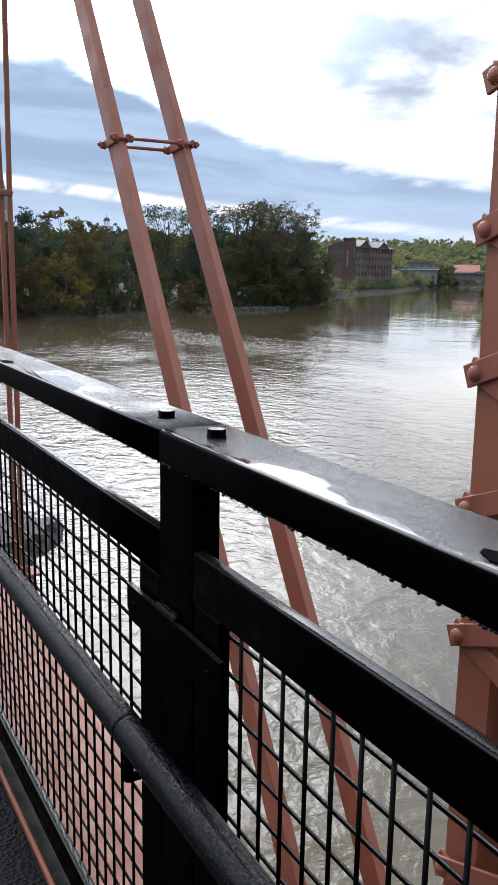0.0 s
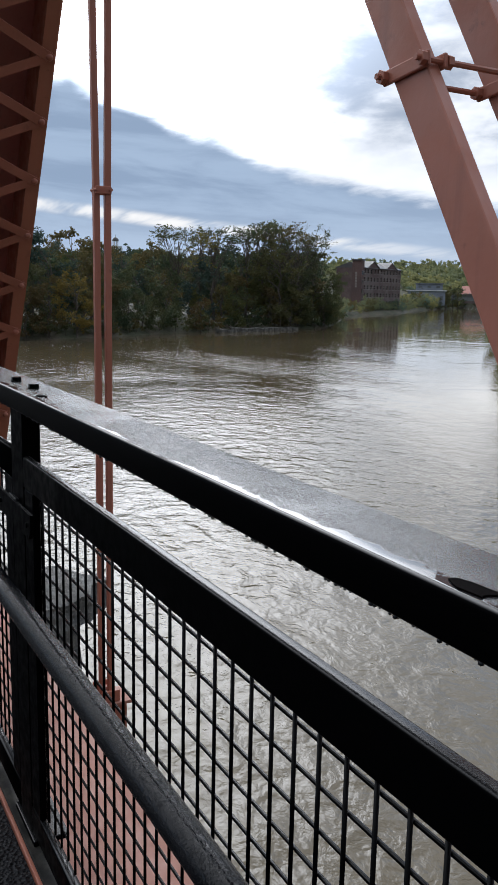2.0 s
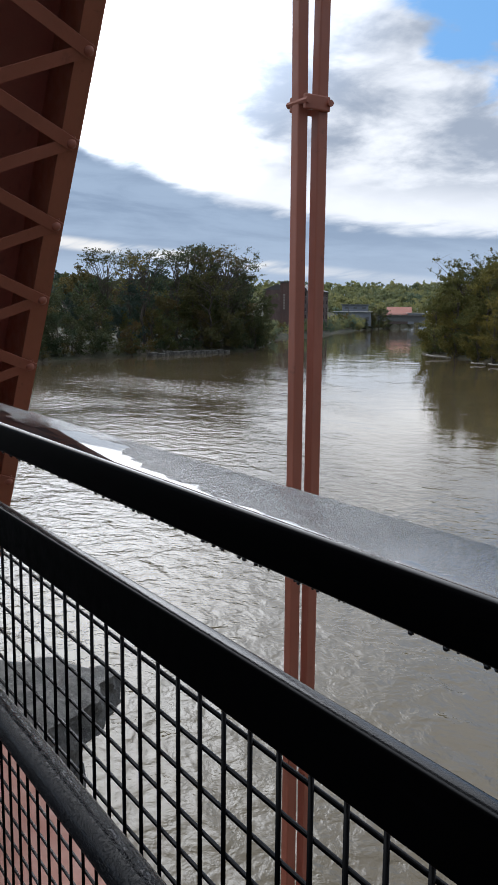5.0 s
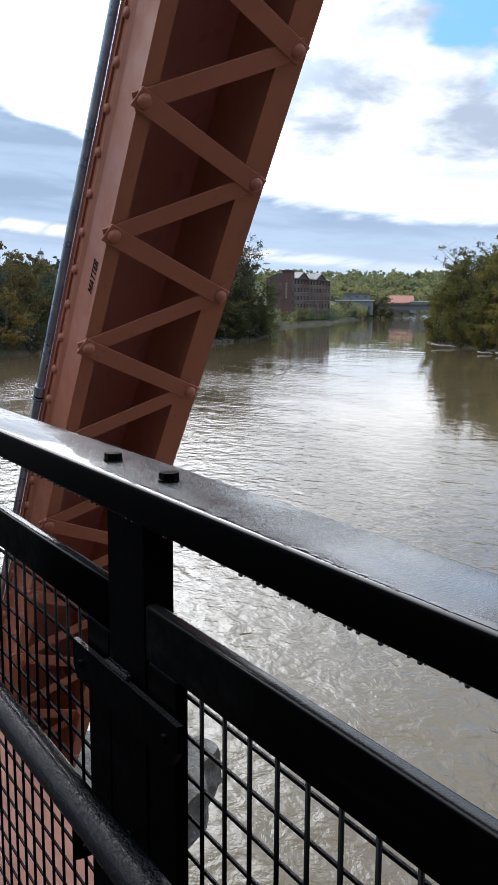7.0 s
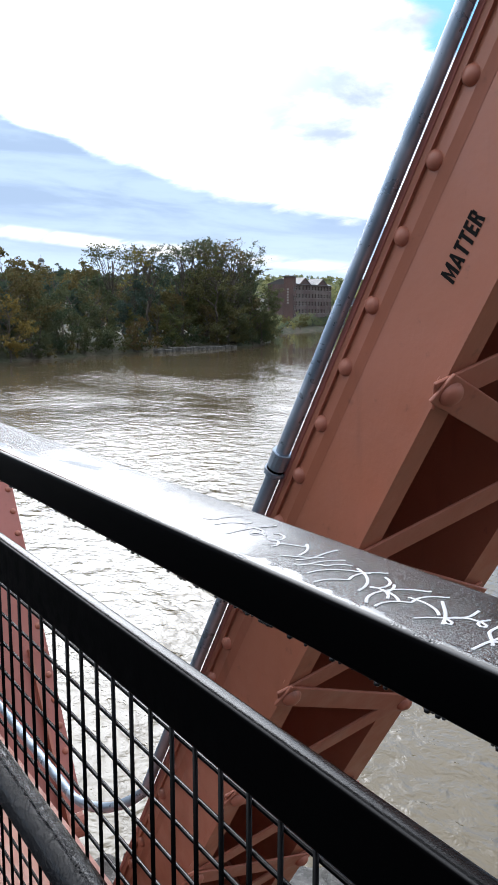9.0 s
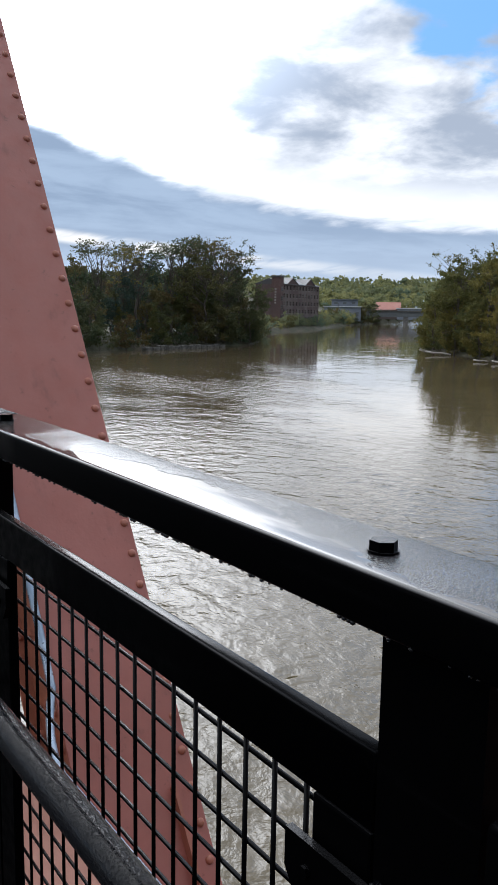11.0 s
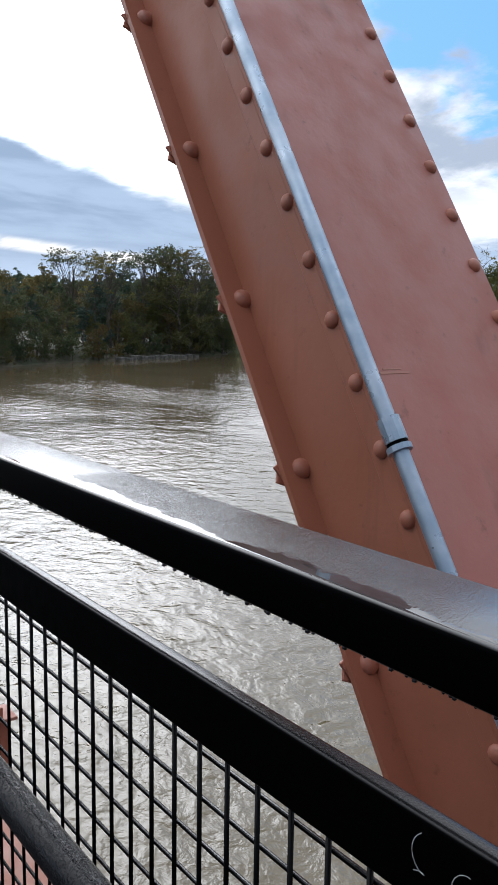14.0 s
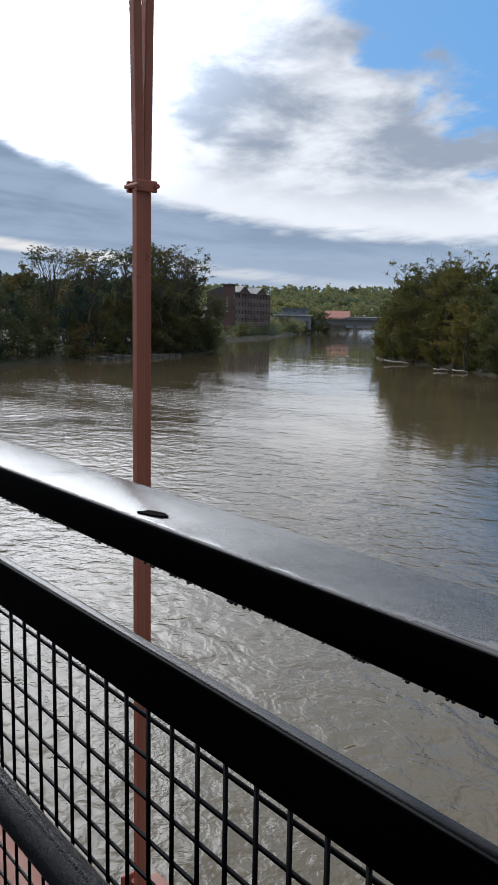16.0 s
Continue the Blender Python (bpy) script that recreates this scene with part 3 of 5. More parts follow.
def tree_kind(seed, height, spread, style, mat):
    """One tree at the origin: tapered trunk with limbs, and a crown with gaps."""
    rng = random.Random(seed)
    root = thing("shrub" if style == "shrub" else "tree", (0, 0, 0), "", "shrub" if style == "shrub" else "tree")
    clusters = []
    bm = bmesh.new()
    top = height * (0.90 if style == "open" else 0.80 if style == "domed" else 0.62)
    limb(bm, (0, 0, -0.6), (rng.uniform(-1, 1) * 0.5, rng.uniform(-1, 1) * 0.5, top), height * 0.017, height * 0.006, rng, 6)
    count = {"dense": 84, "open": 60, "shrub": 16, "domed": 30}[style]
    lean_x, lean_y = rng.uniform(-0.8, 0.8), rng.uniform(-0.8, 0.8)
    for i in range(count):
        a = rng.uniform(0, math.tau)
        if style == "domed":
            # long limbs arch out to a thin flat-topped dome of feathery sprays
            low = i % 5 == 0
            w = spread * math.sqrt(rng.uniform(0.04, 1.0)) * (0.7 if low else 1.0)
            z = height * (0.62 + 0.1 * rng.random() if low else 0.80 + 0.20 * math.sqrt(max(0.0, 1.0 - (w / spread) ** 2)) - 0.09 * rng.random())
            tip = Vector((w * math.cos(a), w * math.sin(a), z))
            fork = Vector((tip.x * 0.25, tip.y * 0.25, max(height * 0.34, z - 1.0 * w - height * 0.12)))
            limb(bm, (0, 0, max(height * 0.30, fork.z - 1.5)), fork, height * 0.0042, height * 0.0030, rng, 2)
            limb(bm, fork, tip, height * 0.0030, height * 0.0012, rng, 3)
            for _ in range(5):
                q = tip + Vector((rng.gauss(0, 1.0), rng.gauss(0, 1.0), rng.uniform(-0.7, 0.6)))
                limb(bm, tip.lerp(fork, 0.15), q, height * 0.0011, height * 0.0004, rng, 1)
                clusters.append((*q, rng.uniform(0.40, 0.68)))
            continue
        if style == "dense":
            t = rng.uniform(0.04, 1.0)
            z = height * t
            if i % 7 == 0:
                bough = (rng.uniform(0, math.tau), min(0.9, 0.12 + 0.85 * ((i // 7) + rng.random()) / (count / 7)))
            a = bough[0] + rng.gauss(0, 0.28)
            t = min(1.0, max(0.03, bough[1] + rng.gauss(0, 0.05)))
            z = height * t
            w = spread * (0.30 + 0.85 * math.sin(t ** 0.8 * math.pi)) * rng.uniform(0.45, 1.0)
            r = rng.uniform(0.9, 1.8) * height / 20 * (1.0 if t < 0.85 else 0.6)
        elif style == "open":
            t = rng.uniform(0.50, 1.02) if i > 14 else rng.uniform(0.08, 0.5)
            z = height * t
            w = spread * math.sqrt(rng.uniform(0.03, 1.0)) * (1.0 if t > 0.6 else 0.75)
            r = rng.uniform(0.45, 1.05) * height / 20 * (1.0 if t > 0.6 else 2.0)
        else:
            z = height * rng.uniform(0.1, 0.85)
            w = spread * rng.uniform(0.1, 1.0)
            r = rng.uniform(0.7, 1.3)
        c = (w * math.cos(a) + lean_x * z / height * 2, w * math.sin(a) + lean_y * z / height * 2, z)
        clusters.append((*c, r))
        if i % (4 if style != "open" else 1) == 0:
            base = max(0.4, min(top, z - w * (rng.uniform(0.9, 1.6) if style == "open" else rng.uniform(0.5, 1.0))))
            limb(bm, (0, 0, base), c, height * (0.0034 if style == "open" else 0.0050), height * 0.0010, rng, 3)
            if style == "open" and z > height * 0.55:
                for _ in range(4):
                    q = Vector(c) + Vector((rng.gauss(0, 1), rng.gauss(0, 1), rng.uniform(0, 1.4))) * r * 1.5
                    limb(bm, c, q, height * 0.0011, height * 0.0005, rng, 1)
    part("trunk", bm, BARK, root)
    part("crown", leaf_mesh(rng, clusters, {"dense": 110, "open": 135, "shrub": 120, "domed": 84}[style], {"dense": 0.24, "open": 0.17, "shrub": 0.20, "domed": 0.15}[style], mat, 0.4 if style == "domed" else 0.75), mat, root)
    return root


def plant(kinds, x, y, z, s, turn, label, group):
    ob = copy_thing(kinds, pose(x, y, z, 0, 0, turn) @ Matrix.Diagonal((s, s, s * 1.0, 1)))
    ob.scale = (s, s, s)
    return tagged(ob, label, "", group)


rng = random.Random(11)
LEFT_KINDS = [tree_kind(21 + i, 20, 6.0, st, LEAF_LEFT) for i, st in enumerate(("dense", "dense", "dense", "open", "open", "dense"))]
RIGHT_KINDS = [tree_kind(51 + i, 20, 6.2, st, LEAF_RIGHT) for i, st in enumerate(("dense", "dense", "dense", "open"))]
DOMED_KINDS = [tree_kind(91 + i, 20, 4.3, "domed", m) for i, m in enumerate((LEAF_LEFT, LEAF_LEFT, LEAF_RIGHT))]
BROWN_KINDS = [tree_kind(97 + i, 20, 6.0, "dense", m) for i, m in enumerate((LEAF_BROWN, LEAF_BLUE, LEAF_RIGHT))]
GOLD_KIND = tree_kind(71, 20, 6.0, "dense", LEAF_GOLD)
SHRUBS = [tree_kind(81 + i, 4.5, 2.6, "shrub", m) for i, m in enumerate((LEAF_LEFT, LEAF_RIGHT, LEAF_FAR_HAZED))]

# the left bank's wood, tallest above the quay wall
for s in range(486, 690, 7):
    peak = math.exp(-((s - 634) / 41) ** 2)
    for off, size in ((2.5, 0.60), (9, 0.85), (18, 0.98), (27, 0.80)):
        sh = s + rng.uniform(-3, 3)
        got = land(LEFT, 1, sh, off + rng.uniform(-2, 2))
        if not got or (sh > 668 and off > 9):
            continue
        x, y, z = got
        tall = size * rng.uniform(0.74, 1.00) * ((1.02 if s < 545 else 0.84) + (0.17 if s > 560 else 0.0) * peak)
        k = rng.choice(LEFT_KINDS[:3] + LEFT_KINDS[5:] + BROWN_KINDS if off < 12 else LEFT_KINDS[1:4] + BROWN_KINDS)
        if off > 12 and sh > 580:
            tall *= 1.06
        plant(k, x, y, z - 0.3, tall, rng.uniform(0, 360), "dark green riverside tree with autumn tints on the earth bank", "trees on the wooded bank")
# feathery domed trees that stand above the wood, and a russet pair further down
for x_, y_, h_, n_ in ((-178.2, 77.3, 22.0, 0), (-183.1, 89.2, 22.3, 1), (-181.0, 84.5, 20.6, 2), (-186.0, 99.2, 22.6, 1), (-187.7, 104.2, 25.0, 0), (-190.0, 108.6, 24.4, 2), (-193.0, 113.5, 25.2, 1), (-195.0, 119.0, 24.0, 0), (-196.0, 125.0, 22.2, 2)):
    plant(DOMED_KINDS[n_], x_, y_, -5.8, h_ / 20, rng.uniform(0, 360), "tall thin-leaved tree with a domed crown above the wood", "tall trees on the wooded bank")
for x_, y_, h_, n_ in ((-161.5, 49.2, 19.4, 0), (-157.8, 43.0, 18.4, 1), (-164.5, 54.3, 17.6, 0)):
    plant(BROWN_KINDS[n_], x_, y_, -5.8, h_ / 20, rng.uniform(0, 360), "russet riverside tree with thinning autumn leaves", "trees on the wooded bank")
for s in range(585, 800, 6):
    for off, size in ((1.5, 0.72), (7.5, 1.0), (16, 1.12)):
        got = land(RIGHT, -1, s + rng.uniform(-3, 3), off + rng.uniform(-1.5, 1.5))
        if not got:
            continue
        x, y, z = got
        if math.degrees(math.atan2(-(x + 7.6), y)) > 43.6:
            continue
        tall = size * rng.uniform(0.64, 0.97)
        plant(rng.choice(RIGHT_KINDS[1:] if off > 12 else RIGHT_KINDS[:3]), x, y, z - 0.3, tall, rng.uniform(0, 360), "olive green riverside tree with yellowing leaves on the bank", "trees on the far point")
for x_, y_, k_, n_ in ((-137, 144, 0.98, 1), (-141, 148, 1.02, 3), (-132, 147, 1.02, 2), (-126, 141, 0.95, 0), (-130, 151, 1.08, 3)):
    plant(RIGHT_KINDS[n_], x_, y_, bank_height(5, Vector((x_, y_))) - 0.3, k_, rng.uniform(0, 360), "tall green tree at the tip of the far point", "trees on the far point")
# shrubs along the shore towards the mill
for s in range(674, 1164, 4):
    got = land(LEFT, 1, s, rng.uniform(2, 8))
    if got:
        plant(SHRUBS[rng.choice((0, 2, 2))], got[0], got[1], got[2] - 0.2, rng.uniform(0.7, 1.5) * (1 if s < 900 else 1.5), rng.uniform(0, 360), "low green shrub on the bank below the brick mill", "shrubs below the mill")
for s in range(585, 800, 5):
    got = land(RIGHT, -1, s, rng.uniform(1.0, 2.5))
    if got and math.degrees(math.atan2(-(got[0] + 7.6), got[1])) < 45.0:
        plant(SHRUBS[1], got[0], got[1], got[2] - 0.2, rng.uniform(0.6, 1.2), rng.uniform(0, 360), "low olive shrub at the water's edge", "shrubs at the water")
for s in range(490, 675, 4):
    got = land(LEFT, 1, s, rng.uniform(1.0, 2.5))
    if got:
        plant(SHRUBS[0], got[0], got[1], got[2] - 0.2, rng.uniform(0.6, 1.2), rng.uniform(0, 360), "low dark shrub at the water's edge", "shrubs at the water")
for x_, y_, k_ in ((-144, 44, 0.56),):
    plant(GOLD_KIND, x_, y_, bank_height(3, Vector((x_, y_))) - 0.3, k_, rng.uniform(0, 360), "golden yellow autumn tree leaning over the water", "golden trees on the wooded bank")
for x_, y_, k_, n_ in ((-189, 117, 1.16, 3), (-185, 113, 1.02, 4), (-193, 124, 0.98, 5), (-181, 106, 1.05, 0)):
    plant(LEFT_KINDS[n_], x_, y_, bank_height(5, Vector((x_, y_))) - 0.3, k_, rng.uniform(0, 360), "tall tree at the tip of the riverside wood", "tall trees on the wooded bank")
# dark trees on the shore before the far bridge
for a_, d_, k_ in ((48.75, 612, 0.55), (48.3, 606, 0.78), (48.0, 606, 0.80), (49.3, 600, 0.4), (50.0, 585, 0.4), (48.4, 735, 0.6), (47.6, 730, 0.5), (46.9, 725, 0.55), (46.2, 735, 0.5), (45.6, 720, 0.6), (44.9, 730, 0.55), (44.2, 720, 0.6), (43.5, 715, 0.6), (42.8, 715, 0.6)):
    plant(rng.choice(LEFT_KINDS[:3]), -math.sin(radians(a_)) * d_, math.cos(radians(a_)) * d_, -7.0, k_, rng.uniform(0, 360), "dark green tree on the shore before the far bridge", "trees by the far bridge")
for root in LEFT_KINDS + RIGHT_KINDS + SHRUBS + DOMED_KINDS + BROWN_KINDS + [GOLD_KIND]:
    for ob in (*root.children_recursive, root):
        bpy.data.objects.remove(ob)


def far_wood(name, spots, mat, label):
    """A distant wood: leaf clumps on a rising slope."""
    r2 = random.Random(5)
    clusters = []
    for (x, y, z, h) in spots:
        for _ in range(11):
            clusters.append((x + r2.gauss(0, 3.2), y + r2.gauss(0, 3.2), z + h * r2.uniform(0.15, 0.95), r2.uniform(2.0, 3.8)))
    ob = part(name, leaf_mesh(r2, clusters, 9, 1.35, mat), mat)
    return tagged(ob, label, "woodland", kind="stuff")


def slope_spots(az0, az1, d0, d1, n, lift, seed):
    r2 = random.Random(seed)
    out = []
    for _ in range(n):
        a, d = radians(r2.uniform(az0, az1)), r2.uniform(d0, d1)
        k = (d - d0) / (d1 - d0)
        out.append((-math.sin(a) * d, math.cos(a) * d, -5 + lift * k ** 0.8 + 2.5 * noise.noise((a * 30, d / 90, 1)), r2.uniform(8, 18)))
    return out


far_wood("hillside_wood", slope_spots(36, 57, 735, 1100, 640, 36, 3), LEAF_FAR_HAZED, "distant wooded hillside in green and yellow autumn colour, paled by painted haze")
far_wood("hillside_wood", slope_spots(57, 92, 420, 760, 620, 26, 4), LEAF_LEFT, "distant wooded ridge behind the riverside trees")

# driftwood and the old quay wall
for a_, b_, r_ in (((-131.6, 136.4, -7.35), (-136.0, 133.4, -6.75), 0.17), ((-133.0, 137.2, -7.3), (-135.4, 134.2, -7.0), 0.12), ((-111.6, 124.6, -7.35), (-114.0, 123.2, -7.1), 0.14), ((-106.2, 123.4, -7.35), (-109.0, 122.4, -7.0), 0.13)):
    u, v = Vector(a_), Vector(b_)
    bend_ = Vector((0.1, -0.1, 0.12))
    ob = part("driftwood_log", tube([u, u.lerp(v, 0.3) + bend_, u.lerp(v, 0.7) - bend_ * 0.5, v], r_, 8), LOG, smooth=True)
    tagged(ob, "bleached driftwood log lying at the water's edge", "log", "driftwood on the bank")
bm = bmesh.new()
for i in range(12):
    a = Vector((-169.7, 83.7, 0)).lerp(Vector((-181.5, 111, 0)), i / 12)
    b_ = Vector((-169.7, 83.7, 0)).lerp(Vector((-181.5, 111, 0)), (i + 1) / 12)
    ang = math.atan2(b_.y - a.y, b_.x - a.x)
    box(bm, 0, (b_ - a).length - 0.05, -0.7, 0.7, WATER_Z - 0.5, WATER_Z + 0.75 + 0.5 * noise.noise((i * 1.7, 0, 0)), 0.12, Matrix.Translation((a.x + 2.0, a.y - 1.0, 0)) @ Matrix.Rotation(ang, 4, "Z"))
tagged(part("quay_wall", bm, MUD), "broken old concrete quay wall at the water under trees", "wall")


# ---- brick mill ----
def mill():
    org = Vector((-331, 239, -4.6))
    ang = math.atan2(0.88, -0.476)
    L, D, H = 44.0, 14.0, 18.4
    root = thing("brick_mill", org, "long red brick mill with a square tower and gabled slate roof", "mill building")
    root.rotation_euler = (0, 0, ang)
    # local x runs along the river front away from the camera, local y inland
    bm = bmesh.new()
    bays, storeys = 12, 5
    bw, sh = L / bays, H / storeys
    ww, wh = 1.5, 2.1
    # front wall with real openings: piers, and a band above and below each window
    for i in range(bays):
        x0 = i * bw
        box(bm, x0, x0 + (bw - ww) / 2, 0, 0.5, 0, H)
        box(bm, x0 + (bw + ww) / 2, x0 + bw, 0, 0.5, 0, H)
        for j in range(storeys):
            box(bm, x0 + (bw - ww) / 2, x0 + (bw + ww) / 2, 0, 0.5, j * sh, j * sh + 0.9)
            box(bm, x0 + (bw - ww) / 2, x0 + (bw + ww) / 2, 0, 0.5, j * sh + 0.9 + wh, (j + 1) * sh)
    box(bm, 0, 0.5, 0.5, D, 0, H)
    box(bm, L - 0.5, L, 0.5, D, 0, H)
    box(bm, 0.5, L - 0.5, D - 0.5, D, 0, H)
    part("wall", bm, BRICK, root)
    bm = bmesh.new()
    box(bm, 0.5, L - 0.5, 0.55, D - 0.5, 0, 0.2)
    part("floor_slab", bm, CONCRETE, root)
    roof = prism([(-0.6, H), (D / 2, H + 2.6), (D + 0.6, H), (D + 0.6, H - 0.25), (-0.6, H - 0.25)], 0, L, Matrix(((0, 0, 1, 0), (1, 0, 0, 0), (0, 1, 0, 0), (0, 0, 0, 1))))
    part("roof", roof, SLATE, root, "dark slate roof")
    for gx in (11, 32):
        gable = prism([(-7, H - 0.6), (7, H - 0.6), (0, H + 2.6)], 0, 0.6, Matrix(((1, 0, 0, gx), (0, 0, 1, -0.3), (0, 1, 0, 0), (0, 0, 0, 1))))
        part("gable", gable, BRICK, root)
        cap = prism([(-7.4, H - 0.6), (0, H + 2.8), (7.4, H - 0.6), (7.4, H - 0.3), (0, H + 3.2), (-7.4, H - 0.3)], -0.5, D / 2, Matrix(((1, 0, 0, gx), (0, 0, 1, 0), (0, 1, 0, 0), (0, 0, 0, 1))))
        part("gable_roof", cap, SLATE, root, "dark slate gable roof")
    tower = bmesh.new()
    box(tower, -3.0, -0.02, -0.6, 4.2, 0, H + 3.0)
    part("tower", tower, BRICK, root)
    t2 = bmesh.new()
    box(t2, -3.4, 0.4, -1.0, 4.6, H + 3.0, H + 3.6)
    part("tower_cap", t2, SLATE, root)
    frame_me = bmesh.new()
    box(frame_me, -ww / 2, ww / 2, 0.1, 0.2, -wh / 2, -wh / 2 + 0.1)
    box(frame_me, -ww / 2, ww / 2, 0.1, 0.2, wh / 2 - 0.1, wh / 2)
    box(frame_me, -ww / 2, ww / 2, 0.1, 0.2, -0.05, 0.05)
    box(frame_me, -0.05, 0.05, 0.1, 0.2, -wh / 2, wh / 2)
    frame_me = finish(frame_me, TRIM)
    pane_me = finish(boxed(-ww / 2, ww / 2, 0.22, 0.26, -wh / 2, wh / 2), GLASS)
    sill_me = finish(boxed(-ww / 2 - 0.15, ww / 2 + 0.15, -0.12, 0.1, -0.1, 0.08), TRIM)
    for i in range(bays):
        for j in range(storeys):
            w = part("window", pane_me, GLASS, root)
            w.location = ((i + 0.5) * bw, 0.02, j * sh + 0.9 + wh / 2)
            f_ = part("window_frame", frame_me, TRIM, w)
            s_ = part("sill", sill_me, TRIM, w)
            s_.location = (0, 0, -wh / 2)
    for j in range(4):
        w = part("window", pane_me, GLASS, root)
        w.location = (-1.5, -0.83, 3.2 + j * 4.2)
        part("window_frame", frame_me, TRIM, w)
    # pale painted upright sign on the tower, its letters too small to read
    for j in range(6):
        bar = part("sign_mark", boxed(-3.10, -3.01, 1.6, 2.5, 9.2 + j * 1.25, 9.9 + j * 1.25), TRIM, root)
    return root


mill()


def shed(name, at, ang, L, D, H, wall, roofm, label, flat=False, rows=1):
    root = thing(name, at, label, "building")
    root.rotation_euler = (0, 0, radians(ang))
    bm = bmesh.new()
    bays = max(3, int(L / 5))
    bw = L / bays
    sh = H / rows
    for i in range(bays):
        x0 = i * bw
        box(bm, x0, x0 + bw * 0.3, 0, 0.4, 0, H)
        box(bm, x0 + bw * 0.7, x0 + bw, 0, 0.4, 0, H)
        for j in range(rows):
            box(bm, x0 + bw * 0.3, x0 + bw * 0.7, 0, 0.4, j * sh, j * sh + sh * 0.35)
            box(bm, x0 + bw * 0.3, x0 + bw * 0.7, 0, 0.4, j * sh + sh * 0.65, (j + 1) * sh)
    box(bm, 0, 0.4, 0.4, D, 0, H)
    box(bm, L - 0.4, L, 0.4, D, 0, H)
    box(bm, 0.4, L - 0.4, D - 0.4, D, 0, H)
    part("wall", bm, wall, root)
    if flat:
        part("roof", boxed(-1, L + 1, -1, D + 1, H, H + 0.5), roofm, root)
    else:
        part("roof", prism([(-0.8, H), (D / 2, H + D * 0.28), (D + 0.8, H), (D + 0.8, H - 0.2), (-0.8, H - 0.2)], -0.5, L + 0.5, Matrix(((0, 0, 1, 0), (1, 0, 0, 0), (0, 1, 0, 0), (0, 0, 0, 1)))), roofm, root)
    pane_me = finish(boxed(-bw * 0.2, bw * 0.2, 0.2, 0.25, 0, sh * 0.30), STEEL_GREY)
    for i in range(bays):
        for j in range(rows):
            w = part("window", pane_me, STEEL_GREY, root)
            w.location = ((i + 0.5) * bw, 0, j * sh + sh * 0.35)
    return root


def polar(az, d, z):
    return (-math.sin(radians(az)) * d, math.cos(radians(az)) * d, z)


shed("white_hall", polar(51.2, 600, -5.0), 51.2, 25, 14, 9.6, DULL, WHITE, "low white flat-roofed hall on the far bank", True)
shed("white_hall", polar(50.7, 640, -3.5), 50.7, 19, 14, 13.4, DULL, STEEL_GREY, "pale two-storey flat-roofed block on the far bank", True, 3)
shed("red_roofed_building", polar(47.75, 700, -4.0), 47.75, 19, 22, 7.4, BRICK, TILE_RED, "brick building with a faded red roof beside the far bridge")
shed("long_grey_building", polar(46.4, 690, -4.0), 46.4, 34, 14, 8.4, DULL, WHITE, "long pale building with a grey roof behind the far bridge", True)


def far_bridge():
    at = Vector(polar(47.3, 640, 0))
    root = thing("road_bridge", at, "distant flat steel girder bridge on concrete piers", "bridge")
    root.rotation_euler = (0, 0, radians(45))
    part("girder", boxed(-18, 110, -1, 6, -1.7, 2.3), STEEL_GREY, root)
    part("deck", boxed(-18, 110, -2, 7, 2.3, 2.8), CONCRETE, root)
    rail = bmesh.new()
    for i in range(64):
        box(rail, -18 + i * 2, -17.8 + i * 2, -1.9, -1.75, 2.8, 3.9)
    box(rail, -18, 110, -1.9, -1.75, 3.8, 3.95)
    box(rail, -18, 110, -1.88, -1.77, 3.3, 3.4)
    part("parapet", rail, STEEL_GREY, root)
    for x in (-17, 16, 47, 78):
        part("pier", boxed(x - 1.8, x + 1.8, -0.5, 5.5, WATER_Z - 1, -1.7, 0.1), CONCRETE, root)
    return root


far_bridge()


def cupola():
    root = thing("cupola_tower", polar(70.35, 700, 36.5), "small dark domed cupola on a white lantern on the ridge", "tower")
    part("base", boxed(-4, 4, -4, 4, -12, -1.5), PALE, root)
    bm = bmesh.new()
    for k in range(8):
        a = k * math.tau / 8
        rod(bm, (2.0 * math.cos(a), 2.0 * math.sin(a), -1.5), (2.0 * math.cos(a), 2.0 * math.sin(a), 2.5), 0.3, 6)
    part("lantern", bm, PALE, root)
    part("dome", dome(2.7, 3.0, 12, 5), SLATE, root).location = (0, 0, 2.5)
    part("spire", rod(bmesh.new(), (0, 0, 5.4), (0, 0, 8.0), 0.2, 6, 0.03), SLATE, root)


cupola()


def church_spire():
    root = thing("church_spire", polar(76.7, 720, 0), "pale green copper church spire far behind the trees", "church spire")
    part("tower", boxed(-4, 4, -4, 4, -5, 46), PALE, root)
    part("spire", rod(bmesh.new(), (0, 0, 46), (0, 0, 71), 4.3, 8, 0.1), COPPER, root)
    part("finial", rod(bmesh.new(), (0, 0, 70.8), (0, 0, 74), 0.25, 6, 0.08), COPPER, root)


church_spire()


def parked_car(at, turn):
    root = thing("car", at, "pale parked car on the far river bank", "car")
    root.rotation_euler = (0, 0, radians(turn))
    part("body", boxed(-2.1, 2.1, -0.85, 0.85, 0.35, 0.95, 0.15), CAR, root)
    part("cabin", boxed(-1.3, 1.0, -0.75, 0.75, 0.95, 1.5, 0.2), GLASS, root)
    for x in (-1.3, 1.3):
        for y in (-0.8, 0.8):
            w = part("wheel", rod(bmesh.new(), (x, y - 0.1, 0.33), (x, y + 0.1, 0.33), 0.33, 12), BLACK, root)


